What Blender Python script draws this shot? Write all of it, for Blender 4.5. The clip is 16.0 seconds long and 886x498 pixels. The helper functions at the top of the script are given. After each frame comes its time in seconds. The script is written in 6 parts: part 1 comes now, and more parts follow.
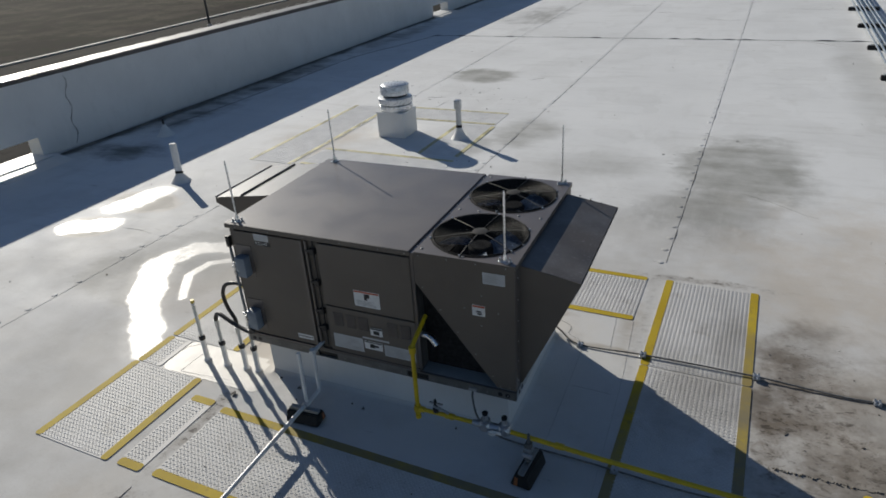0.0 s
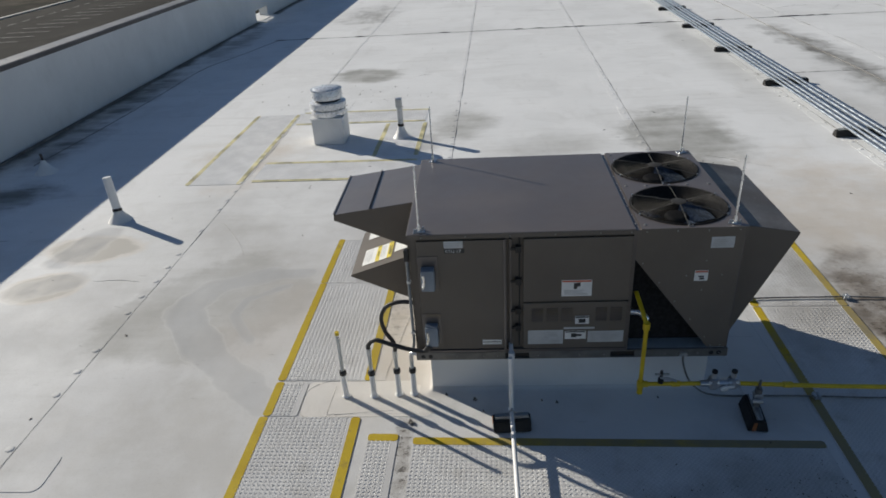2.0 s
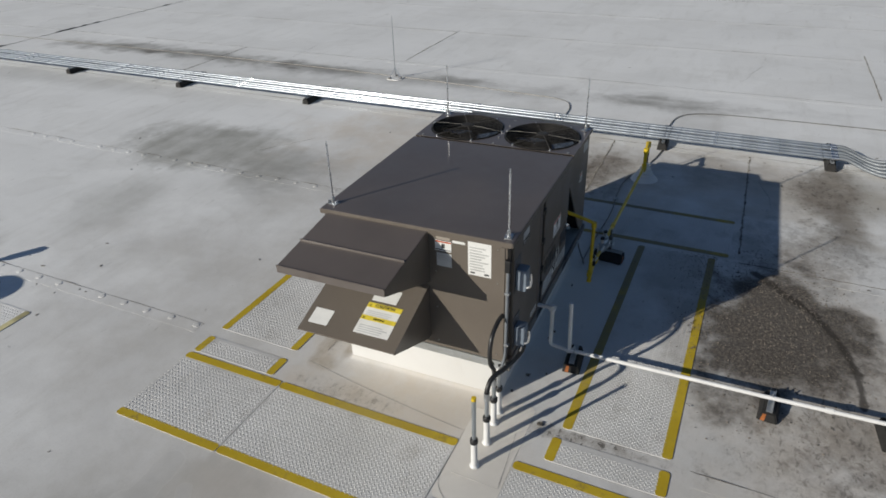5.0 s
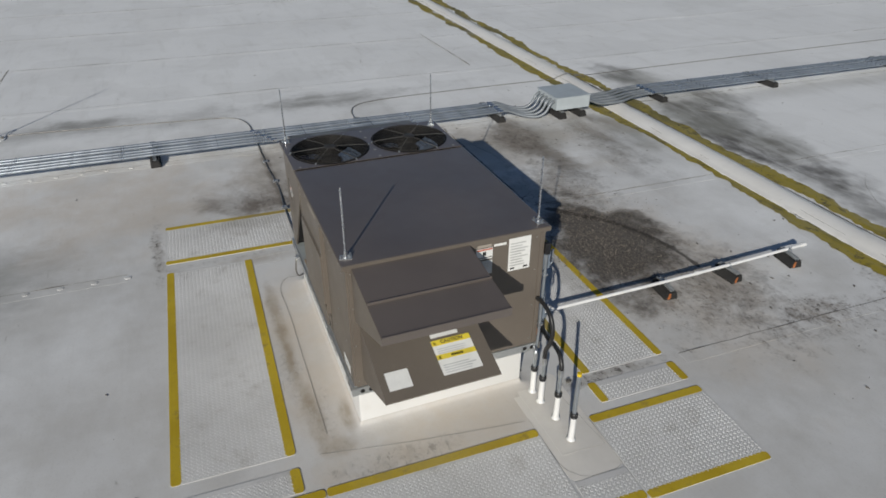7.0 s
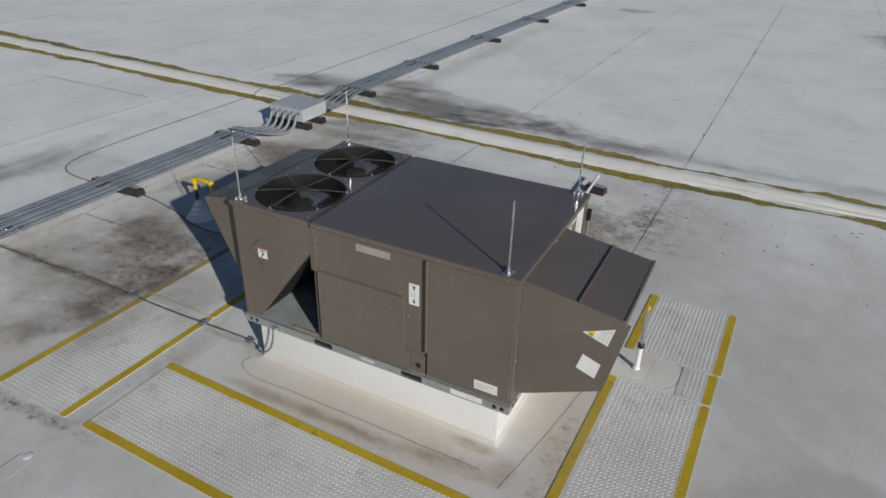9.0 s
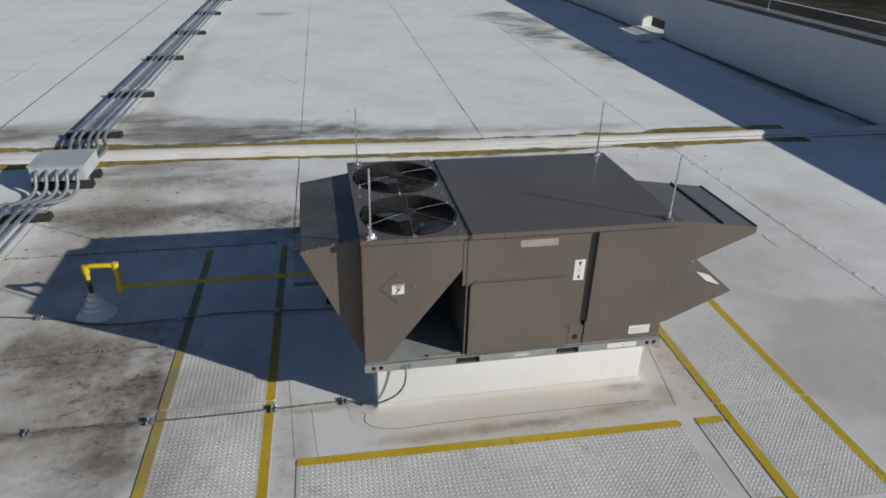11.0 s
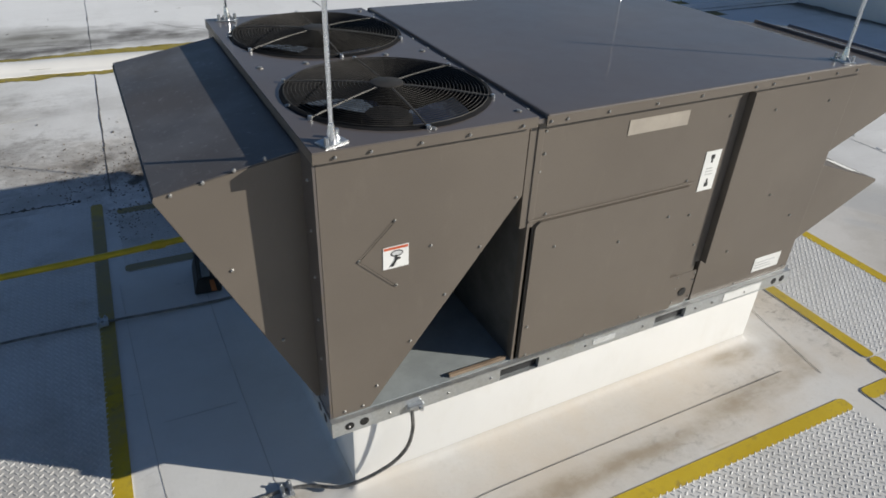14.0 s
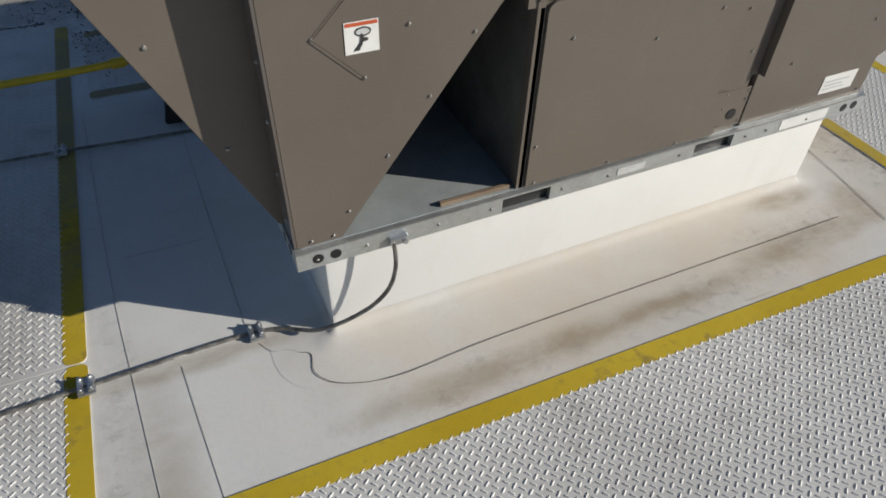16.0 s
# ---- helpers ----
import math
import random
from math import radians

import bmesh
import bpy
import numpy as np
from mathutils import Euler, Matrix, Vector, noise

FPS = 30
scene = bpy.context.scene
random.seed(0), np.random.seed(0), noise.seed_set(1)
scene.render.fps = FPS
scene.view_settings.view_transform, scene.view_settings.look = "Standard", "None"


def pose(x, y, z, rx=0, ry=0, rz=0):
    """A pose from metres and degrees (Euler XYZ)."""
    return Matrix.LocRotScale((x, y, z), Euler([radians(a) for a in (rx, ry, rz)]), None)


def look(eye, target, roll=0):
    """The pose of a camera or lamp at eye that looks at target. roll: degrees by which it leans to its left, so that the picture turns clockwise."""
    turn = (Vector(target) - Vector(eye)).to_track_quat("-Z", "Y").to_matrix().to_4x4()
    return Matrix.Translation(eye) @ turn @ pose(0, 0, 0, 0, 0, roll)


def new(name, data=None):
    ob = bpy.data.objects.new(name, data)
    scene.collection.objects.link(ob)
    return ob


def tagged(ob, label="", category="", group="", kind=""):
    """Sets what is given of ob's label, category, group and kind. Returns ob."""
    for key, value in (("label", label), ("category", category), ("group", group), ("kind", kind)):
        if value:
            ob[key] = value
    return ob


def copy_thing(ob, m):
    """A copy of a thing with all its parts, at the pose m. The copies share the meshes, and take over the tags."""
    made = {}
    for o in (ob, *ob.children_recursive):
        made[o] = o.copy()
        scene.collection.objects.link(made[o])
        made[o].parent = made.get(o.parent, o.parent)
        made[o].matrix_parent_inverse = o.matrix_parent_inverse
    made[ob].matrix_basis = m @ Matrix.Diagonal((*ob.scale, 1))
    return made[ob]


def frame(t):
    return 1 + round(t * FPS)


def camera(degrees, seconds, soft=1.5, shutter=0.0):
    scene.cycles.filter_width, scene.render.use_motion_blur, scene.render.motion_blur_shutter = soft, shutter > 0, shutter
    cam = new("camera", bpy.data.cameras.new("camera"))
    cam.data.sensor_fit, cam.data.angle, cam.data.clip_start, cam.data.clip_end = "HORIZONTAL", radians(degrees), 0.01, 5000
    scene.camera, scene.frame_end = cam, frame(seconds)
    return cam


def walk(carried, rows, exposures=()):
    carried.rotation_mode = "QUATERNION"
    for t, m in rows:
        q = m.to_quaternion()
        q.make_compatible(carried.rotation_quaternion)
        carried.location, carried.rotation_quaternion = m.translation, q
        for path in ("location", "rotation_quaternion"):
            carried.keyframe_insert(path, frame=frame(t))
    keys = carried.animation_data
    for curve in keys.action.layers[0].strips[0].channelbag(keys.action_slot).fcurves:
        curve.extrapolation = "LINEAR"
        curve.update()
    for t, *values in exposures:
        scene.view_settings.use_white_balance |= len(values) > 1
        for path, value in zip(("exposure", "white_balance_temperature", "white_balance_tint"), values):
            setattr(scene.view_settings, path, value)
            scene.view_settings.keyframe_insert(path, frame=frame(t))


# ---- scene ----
cam = camera(67.7, 16.0, soft=1.72)
PATH = [
    (0, (3.378, -3.373, 3.401), (2.617, -1.765, 2.486), -3.77),
    (0.5, (2.927, -3.538, 3.413), (2.238, -1.901, 2.494), -3.69),
    (1, (2.249, -3.732, 3.417), (1.681, -2.051, 2.494), -3.69),
    (1.5, (1.414, -3.898, 3.420), (1.003, -2.175, 2.491), -3.56),
    (2, (0.542, -3.948, 3.432), (0.410, -2.189, 2.490), -3.52),
    (2.5, (-0.336, -3.837, 3.447), (-0.105, -2.095, 2.492), -3.42),
    (3, (-1.172, -3.560, 3.464), (-0.601, -1.905, 2.497), -3.18),
    (3.5, (-1.931, -3.123, 3.479), (-1.043, -1.620, 2.502), -3.03),
    (4, (-2.568, -2.555, 3.486), (-1.403, -1.263, 2.499), -2.63),
    (4.5, (-3.102, -1.889, 3.510), (-1.710, -0.857, 2.512), -2.36),
    (5, (-3.481, -1.126, 3.529), (-1.914, -0.399, 2.521), -1.99),
    (5.5, (-3.695, -0.303, 3.543), (-2.016, 0.087, 2.528), -1.41),
    (6, (-3.739, 0.541, 3.552), (-2.019, 0.580, 2.532), -0.74),
    (6.5, (-3.624, 1.371, 3.556), (-1.930, 1.063, 2.538), -0.27),
    (7, (-3.382, 2.123, 3.550), (-1.778, 1.489, 2.537), 0.08),
    (7.5, (-2.986, 2.834, 3.556), (-1.539, 1.893, 2.546), 0.67),
    (8, (-2.448, 3.476, 3.534), (-1.211, 2.264, 2.533), 1.21),
    (8.5, (-1.815, 4.076, 3.505), (-0.811, 2.654, 2.521), 1.54),
    (9, (-1.068, 4.615, 3.468), (-0.285, 3.052, 2.498), 1.57),
    (9.5, (-0.225, 5.036, 3.426), (0.338, 3.371, 2.471), 1.50),
    (10, (0.668, 5.295, 3.384), (0.984, 3.557, 2.445), 1.32),
    (10.5, (1.544, 5.382, 3.348), (1.554, 3.608, 2.425), 1.25),
    (11, (2.495, 5.218, 3.352), (2.139, 3.482, 2.424), 1.67),
    (11.5, (3.254, 4.977, 3.342), (2.578, 3.338, 2.417), 1.79),
    (12, (3.506, 4.867, 3.335), (2.765, 3.256, 2.410), 2.20),
    (12.3, (3.506, 4.867, 3.335), (2.765, 3.256, 2.410), 2.20),
    (12.5, (3.210, 4.170, 3.060), (2.450, 2.590, 2.099), 2.1),
    (12.65, (3.031, 3.700, 2.886), (2.256, 2.159, 1.873), 2.4),
    (13, (3.015, 3.693, 2.880), (2.243, 2.154, 1.867), 2.4),
    (13.2, (2.990, 3.620, 2.840), (2.210, 2.079, 1.816), 2.5),
    (13.5, (2.885, 3.300, 2.625), (2.080, 1.800, 1.570), 2.8),
    (14, (2.690, 2.960, 2.137), (1.885, 1.477, 1.062), 2.6),
    (14.5, (2.435, 2.825, 1.708), (1.752, 1.262, 0.664), 0.8),
    (15, (2.356, 2.555, 1.485), (1.656, 1.095, 0.300), 1.6),
    (15.5, (2.346, 2.548, 1.467), (1.686, 1.190, 0.156), 1.8),
    (16, (2.464, 2.805, 1.742), (1.831, 1.505, 0.360), 1.8),
]
walk(cam, [(t, look(eye, target, roll)) for t, eye, target, roll in PATH], exposures=[(0, -0.12, 6530, 10), (1, 0.02, 6560, 10), (2, 0.09, 6600, 10), (4, -0.1, 6560, 10), (6.5, -0.31, 6420, 10), (8, -0.34, 6360, 10), (10.5, -0.25, 6360, 10), (11.5, -0.02, 6420, 10), (12.5, 0.1, 6440, 10), (13.5, 0.2, 6480, 10), (14.5, 0.22, 6480, 10), (16, 0.03, 6520, 10)])

# ---- sky and sun ----
SUN_EL, SUN_AZ = 23.5, -56.2
world = bpy.data.worlds.new("sky")
scene.world = world
world.use_nodes = True
wn = world.node_tree
sky = wn.nodes.new("ShaderNodeTexSky")
sky.sky_type = 'NISHITA'
sky.sun_disc = False
sky.ozone_density = 2.0
sky.dust_density = 0.4
sky.sun_elevation = radians(SUN_EL)
sky.sun_rotation = radians(SUN_AZ % 360)
clear = wn.nodes.new("ShaderNodeMix")                      # a clear, deep blue winter sky
clear.data_type, clear.blend_type = 'RGBA', 'MULTIPLY'
clear.inputs[0].default_value = 1.0
clear.inputs[7].default_value = (0.95, 1.0, 1.09, 1)
wn.links.new(sky.outputs[0], clear.inputs[6])
wn.links.new(clear.outputs[2], wn.nodes["Background"].inputs[0])
wn.nodes["Background"].inputs[1].default_value = 0.055
sun = new("sun", bpy.data.lights.new("sun", "SUN"))
sun.data.energy = 4.7
sun.data.angle = radians(0.5)
sun.data.color = (1.0, 0.95, 0.85)
SUN_DIR = Vector((math.sin(radians(SUN_AZ)) * math.cos(radians(SUN_EL)), math.cos(radians(SUN_AZ)) * math.cos(radians(SUN_EL)), math.sin(radians(SUN_EL))))
sun.matrix_world = look(SUN_DIR * 40, (0, 0, 0))

# ---- materials ----
class Nodes:
    """Short hand for a node material."""
    def __init__(self, name):
        self.mat = bpy.data.materials.new(name)
        self.mat.use_nodes = True
        self.t = self.mat.node_tree
        self.b = self.t.nodes["Principled BSDF"]
        self.pos = self.t.nodes.new("ShaderNodeTexCoord").outputs["Object"]
        self.flat = None

    def link(self, a, b):
        self.t.links.new(a, b)

    def put(self, value, socket):
        if hasattr(value, "is_output"):
            self.link(value, socket)
        elif isinstance(value, (tuple, list)) and len(value) == 3 and socket.type == 'RGBA':
            socket.default_value = (*value, 1)
        else:
            socket.default_value = value

    def noise(self, scale, detail=4, rough=0.55, pos=None, distort=0.0, stretch=None):
        n = self.t.nodes.new("ShaderNodeTexNoise")
        p = pos or self.pos
        if stretch:
            m = self.t.nodes.new("ShaderNodeMapping")
            m.inputs["Scale"].default_value = stretch
            self.link(p, m.inputs[0])
            p = m.outputs[0]
        self.link(p, n.inputs["Vector"])
        n.inputs["Scale"].default_value = scale
        n.inputs["Detail"].default_value = detail
        n.inputs["Roughness"].default_value = rough
        n.inputs["Distortion"].default_value = distort
        return n.outputs["Fac"]

    def ramp(self, v, lo, hi, a=0.0, b=1.0):
        n = self.t.nodes.new("ShaderNodeMapRange")
        n.interpolation_type = 'SMOOTHSTEP'
        for key, val in (("Value", v), ("From Min", lo), ("From Max", hi), ("To Min", a), ("To Max", b)):
            self.put(val, n.inputs[key])
        return n.outputs[0]

    def math(self, op, a, b=0.0, c=0.0):
        n = self.t.nodes.new("ShaderNodeMath")
        n.operation = op
        self.put(a, n.inputs[0])
        self.put(b, n.inputs[1])
        self.put(c, n.inputs[2])
        return n.outputs[0]

    def mix(self, f, a, b):
        n = self.t.nodes.new("ShaderNodeMix")
        n.data_type = 'RGBA'
        self.put(f, n.inputs[0])
        self.put(a, n.inputs[6])
        self.put(b, n.inputs[7])
        return n.outputs[2]

    def bump(self, h, strength, distance=0.01):
        n = self.t.nodes.new("ShaderNodeBump")
        n.inputs["Strength"].default_value = strength
        n.inputs["Distance"].default_value = distance
        self.put(h, n.inputs["Height"])
        self.link(n.outputs[0], self.b.inputs["Normal"])

    def blot(self, x, y, rx, ry, wobble, edge=1.35, core=0.15):
        """1 in the middle of a round patch of the roof, 0 outside; wobble: a noise that frays its edge."""
        if self.flat is None:
            self.flat = self.t.nodes.new("ShaderNodeSeparateXYZ")
            self.link(self.pos, self.flat.inputs[0])
        u = self.math('MULTIPLY_ADD', self.flat.outputs[0], 1 / rx, -x / rx)
        v = self.math('MULTIPLY_ADD', self.flat.outputs[1], 1 / ry, -y / ry)
        d = self.math('SQRT', self.math('MULTIPLY_ADD', u, u, self.math('MULTIPLY', v, v)))
        return self.ramp(self.math('ADD', d, wobble), edge, core)

    def capsule(self, x0, y0, x1, y1, r):
        """Distance from a line on the roof, in shares of r."""
        if self.flat is None:
            self.flat = self.t.nodes.new("ShaderNodeSeparateXYZ")
            self.link(self.pos, self.flat.inputs[0])
        dx, dy = x1 - x0, y1 - y0
        q = dx * dx + dy * dy
        u = self.math('MULTIPLY_ADD', self.flat.outputs[0], dx / q, self.math('MULTIPLY_ADD', self.flat.outputs[1], dy / q, -(x0 * dx + y0 * dy) / q))
        u = self.math('MINIMUM', self.math('MAXIMUM', u, 0.0), 1.0)
        a = self.math('SUBTRACT', self.flat.outputs[0], self.math('MULTIPLY_ADD', u, dx, x0))
        b = self.math('SUBTRACT', self.flat.outputs[1], self.math('MULTIPLY_ADD', u, dy, y0))
        return self.math('MULTIPLY', self.math('SQRT', self.math('MULTIPLY_ADD', a, a, self.math('MULTIPLY', b, b))), 1 / r)

    def done(self, color=None, rough=None, metal=None):
        for key, value in (("Base Color", color), ("Roughness", rough), ("Metallic", metal)):
            if value is not None:
                self.put(value, self.b.inputs[key])
        return self.mat


def plain(name, color, rough=0.5, metal=0.0, vary=0.12, scale=9.0, bump=0.0, grain=60.0, spec=0.5):
    n = Nodes(name)
    dark = tuple(c * (1 - vary) for c in color)
    lite = tuple(min(1, c * (1 + vary)) for c in color)
    c = n.mix(n.ramp(n.noise(scale, 5), 0.3, 0.7), dark, lite)
    c = n.mix(n.ramp(n.noise(grain, 3), 0.55, 0.8, 0, 0.35), c, tuple(x * 0.7 for x in color))
    r = n.ramp(n.noise(scale * 2.3, 3), 0.3, 0.7, max(0.02, rough - 0.07), min(1, rough + 0.07))
    if bump:
        n.bump(n.noise(grain, 3), bump, 0.004)
    n.b.inputs["Specular IOR Level"].default_value = spec
    return n.done(c, r, metal)


# grey films where water dries last: middle, radii, outer and inner edge, strength
DRY = ((3.55, 5.95, 1.02, 1.55, 1.12, 0.62, 0.85), (3.3, 4.6, 0.8, 0.55, 1.2, 0.6, 0.45), (1.7, 5.8, 0.95, 0.6, 1.25, 0.3, 0.4), (-1.95, 10.75, 0.85, 0.7, 1.15, 0.6, 0.9), (0.2, 7.0, 0.66, 0.8, 1.2, 0.4, 0.72), (-0.45, 6.0, 0.3, 0.5, 1.2, 0.4, 0.5), (-6.15, 4.35, 0.42, 0.32, 1.2, 0.3, 0.95), (-6.86, -12.7, 0.4, 0.32, 1.2, 0.3, 0.95), (-2.6, -1.4, 1.9, 1.7, 1.4, 0.1, 0.12), (-2.2, 1.35, 0.95, 1.0, 1.1, 0.85, 0.4), (5.2, -5.75, 2.2, 0.75, 1.2, 0.5, 0.5), (5.25, -10.0, 0.4, 4.5, 1.3, 0.3, 0.35), (5.6, 12.0, 0.5, 5.0, 1.3, 0.3, 0.35), (3.55, -18.1, 0.65, 0.4, 1.15, 0.6, 0.7), (-2.8, 2.6, 1.5, 2.0, 1.4, 0.1, 0.2), (-7.0, 9.0, 0.35, 4.5, 1.3, 0.2, 0.7), (-7.2, -6.0, 0.35, 3.5, 1.3, 0.2, 0.7), (4.55, -4.05, 0.75, 0.3, 1.3, 0.3, 0.8), (4.95, -2.6, 0.6, 0.4, 1.2, 0.4, 0.75), (4.5, -5.5, 0.8, 0.6, 1.15, 0.5, 0.8), (3.2, -5.7, 0.7, 0.45, 1.2, 0.4, 0.5), (6.9, -5.9, 0.7, 0.6, 1.3, 0.3, 0.6), (3.9, -3.9, 1.0, 0.5, 1.3, 0.2, 0.35), (6.6, 6.2, 0.5, 3.2, 1.3, 0.3, 0.35))
# thin standing water: lines from point to point with a half width
WATER = ((-1.35, 2.0, -1.75, 1.98, 0.10), (-1.75, 1.98, -2.25, 1.74, 0.15), (-2.25, 1.74, -2.42, 1.34, 0.19), (-2.42, 1.34, -2.0, 0.68, 0.19), (-2.0, 0.68, -1.2, -0.05, 0.16), (-1.5, 1.75, -1.85, 1.5, 0.05), (-1.85, 1.5, -1.88, 1.2, 0.05), (-1.88, 1.2, -1.6, 0.8, 0.05), (-4.35, 1.74, -3.98, 1.95, 0.22), (-4.25, 2.42, -4.15, 3.05, 0.25))


def roof_material():
    n = Nodes("roof_membrane")
    wob = n.ramp(n.noise(1.3, 6, 0.62), 0.25, 0.75, -0.45, 0.45)
    fray = n.ramp(n.noise(5.5, 8, 0.75, distort=0.15), 0.25, 0.75, -0.7, 0.7)
    grain = n.noise(55, 4, 0.7)
    c = n.mix(n.ramp(n.noise(0.35, 5, 0.6), 0.3, 0.7), (0.735, 0.74, 0.735), (0.80, 0.805, 0.80))
    # sheet darker and browner round the unit
    near_unit = n.blot(1.0, 0.4, 5.2, 4.6, n.ramp(n.noise(0.7, 6, 0.6), 0.25, 0.75, -0.3, 0.3), 1.3, 0.5)
    c = n.mix(n.math('MULTIPLY', near_unit, 0.9), c, n.mix(n.ramp(n.noise(0.9, 7, 0.7), 0.36, 0.62), (0.505, 0.495, 0.475), (0.59, 0.588, 0.58)))
    # broom and foot streaks across the sheets, at two sizes
    sweep = n.noise(2.6, 8, 0.7, stretch=(0.22, 1.5, 1), distort=0.2)
    c = n.mix(n.ramp(sweep, 0.50, 0.74, 0, 0.24), c, (0.44, 0.43, 0.40))
    c = n.mix(n.ramp(n.noise(2.2, 6, 0.65, stretch=(1.0, 0.35, 1)), 0.52, 0.76, 0, 0.22), c, (0.46, 0.45, 0.42))
    scuff = n.math('MULTIPLY', n.ramp(n.noise(11, 4, 0.6, stretch=(0.3, 1.3, 1), distort=0.4), 0.66, 0.72), n.ramp(n.noise(0.55, 4), 0.42, 0.6))
    c = n.mix(n.math('MULTIPLY', scuff, 0.45), c, (0.20, 0.19, 0.17))
    c = n.mix(n.ramp(grain, 0.5, 0.75, 0, 0.25), c, (0.36, 0.345, 0.325))
    # tide lines left by shrinking puddles
    level = n.noise(0.6, 3, 0.45, distort=0.2)
    for at, s in ((0.47, 0.04), (0.55, 0.06), (0.61, 0.04)):
        edge = n.math('ABSOLUTE', n.math('SUBTRACT', level, at))
        c = n.mix(n.math('MULTIPLY', n.ramp(edge, 0.016, 0.001), n.math('MULTIPLY', n.ramp(n.noise(0.6, 3), 0.45, 0.62), s)), c, (0.30, 0.285, 0.25))
    c = n.mix(n.ramp(level, 0.53, 0.57, 0, 0.07), c, (0.36, 0.35, 0.32))
    # cleaner sheet at the fan end; in front, paler colour lifts the unit's shade
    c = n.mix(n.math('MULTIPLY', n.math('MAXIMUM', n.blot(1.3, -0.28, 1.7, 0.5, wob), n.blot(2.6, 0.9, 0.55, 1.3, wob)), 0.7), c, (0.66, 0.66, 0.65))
    streak = n.ramp(n.noise(3.0, 7, 0.7, stretch=(1.0, 0.3, 1)), 0.3, 0.65, 0.35, 1.0)
    torn = n.ramp(n.noise(10, 8, 0.8, distort=0.15), 0.36, 0.62, 0.15, 1.0)
    # dark films along the joint and the far parapet
    along = n.ramp(n.noise(2.6, 6, 0.65, stretch=(0.3, 1.0, 1), distort=0.2), 0.34, 0.62, 0.25, 1.0)
    for x, y, rx, ry, s in ((3.2, 4.2, 0.9, 0.7, 0.5), (-3.2, 19.2, 0.9, 2.2, 0.6), (7.6, 5.0, 0.5, 7.0, 0.4), (7.78, 7.0, 0.36, 1.7, 0.85), (7.95, 9.6, 0.42, 1.9, 0.75), (8.0, 12.4, 0.5, 2.0, 0.95), (7.75, 3.9, 0.3, 0.7, 0.7), (7.75, -0.2, 0.4, 1.5, 0.6)):
        c = n.mix(n.math('MULTIPLY', n.math('MULTIPLY', n.blot(x, y, rx, ry, wob), streak), s), c, (0.17, 0.165, 0.15))
    for x, y, rx, ry, s in ((4.4, -5.6, 2.1, 0.6, 1.0), (3.3, -5.25, 1.6, 0.35, 0.9), (5.4, -6.3, 0.9, 0.6, 0.8), (7.3, -5.7, 0.9, 0.4, 0.8), (4.7, -3.65, 1.2, 0.45, 0.85), (4.85, -2.35, 1.1, 0.35, 0.95), (3.6, -3.2, 0.9, 0.5, 0.3), (0.5, -5.15, 4.0, 0.25, 0.5), (-2.96, -4.0, 0.24, 0.14, 0.95), (-6.3, 4.4, 0.75, 0.5, 1.0), (-6.2, 4.2, 0.4, 0.3, 0.9), (-6.55, 6.6, 0.4, 1.5, 0.8), (-6.75, 10.0, 0.4, 3.0, 0.8), (-6.5, 15.5, 0.5, 3.0, 0.6), (-4.75, -11.6, 0.5, 1.7, 0.9), (-4.1, -14.4, 0.8, 1.8, 0.95), (-3.9, -17.6, 1.0, 1.3, 0.9), (-4.6, -16.2, 0.6, 1.6, 0.8), (2.2, -5.35, 2.0, 0.35, 0.6), (3.9, -2.5, 0.9, 0.28, 0.6)):
        c = n.mix(n.math('MULTIPLY', n.math('MULTIPLY', n.blot(x, y, rx, ry, wob), along), s), c, (0.09, 0.084, 0.076))
    soft = n.math('ADD', n.ramp(n.noise(0.9, 4, 0.5), 0.25, 0.75, -0.22, 0.22), n.math('ADD', n.ramp(sweep, 0.3, 0.7, 0.03, -0.03), n.ramp(n.noise(5, 7, 0.7), 0.25, 0.75, -0.08, 0.08)))
    body = n.math('MULTIPLY', n.ramp(n.noise(1.6, 6, 0.6), 0.3, 0.7, 0.6, 1.0), n.ramp(sweep, 0.34, 0.6, 0.86, 1.0))
    for x, y, rx, ry, lo, hi, s in DRY:
        c = n.mix(n.math('MULTIPLY', n.math('MULTIPLY', n.blot(x, y, rx, ry, soft, lo, hi), body), s), c, (0.255, 0.252, 0.225))
    # grime along the foot of the parapet
    foot = n.math('SUBTRACT', n.math('MULTIPLY_ADD', n.flat.outputs[1], -0.022, n.flat.outputs[0]), -7.42)
    foot = n.ramp(n.math('ADD', foot, n.math('ADD', n.ramp(n.noise(0.45, 5, 0.6), 0.25, 0.75, -0.16, 0.16), n.math('MULTIPLY', fray, 0.08))), 0.36, 0.10)
    c = n.mix(n.math('MULTIPLY', foot, 0.88), c, (0.075, 0.066, 0.056))
    # tan silt
    tan = n.math('MAXIMUM', n.blot(1.0, 1.56, 1.5, 0.36, wob), n.blot(-0.25, 0.8, 0.55, 1.1, wob))
    for x, y, rx, ry in ((4.6, 1.0, 1.3, 1.2), (4.7, -1.6, 1.1, 2.2), (4.7, 3.2, 1.3, 1.8), (1.3, -2.1, 1.9, 0.9), (-3.0, 5.6, 0.9, 1.2)):
        tan = n.math('MAXIMUM', tan, n.math('MULTIPLY', n.blot(x, y, rx, ry, wob), 0.8))
    c = n.mix(n.math('MULTIPLY', n.math('MULTIPLY', tan, n.ramp(n.noise(2.4, 7, 0.7), 0.3, 0.65, 0.55, 1.0)), 0.75), c, (0.555, 0.485, 0.40))
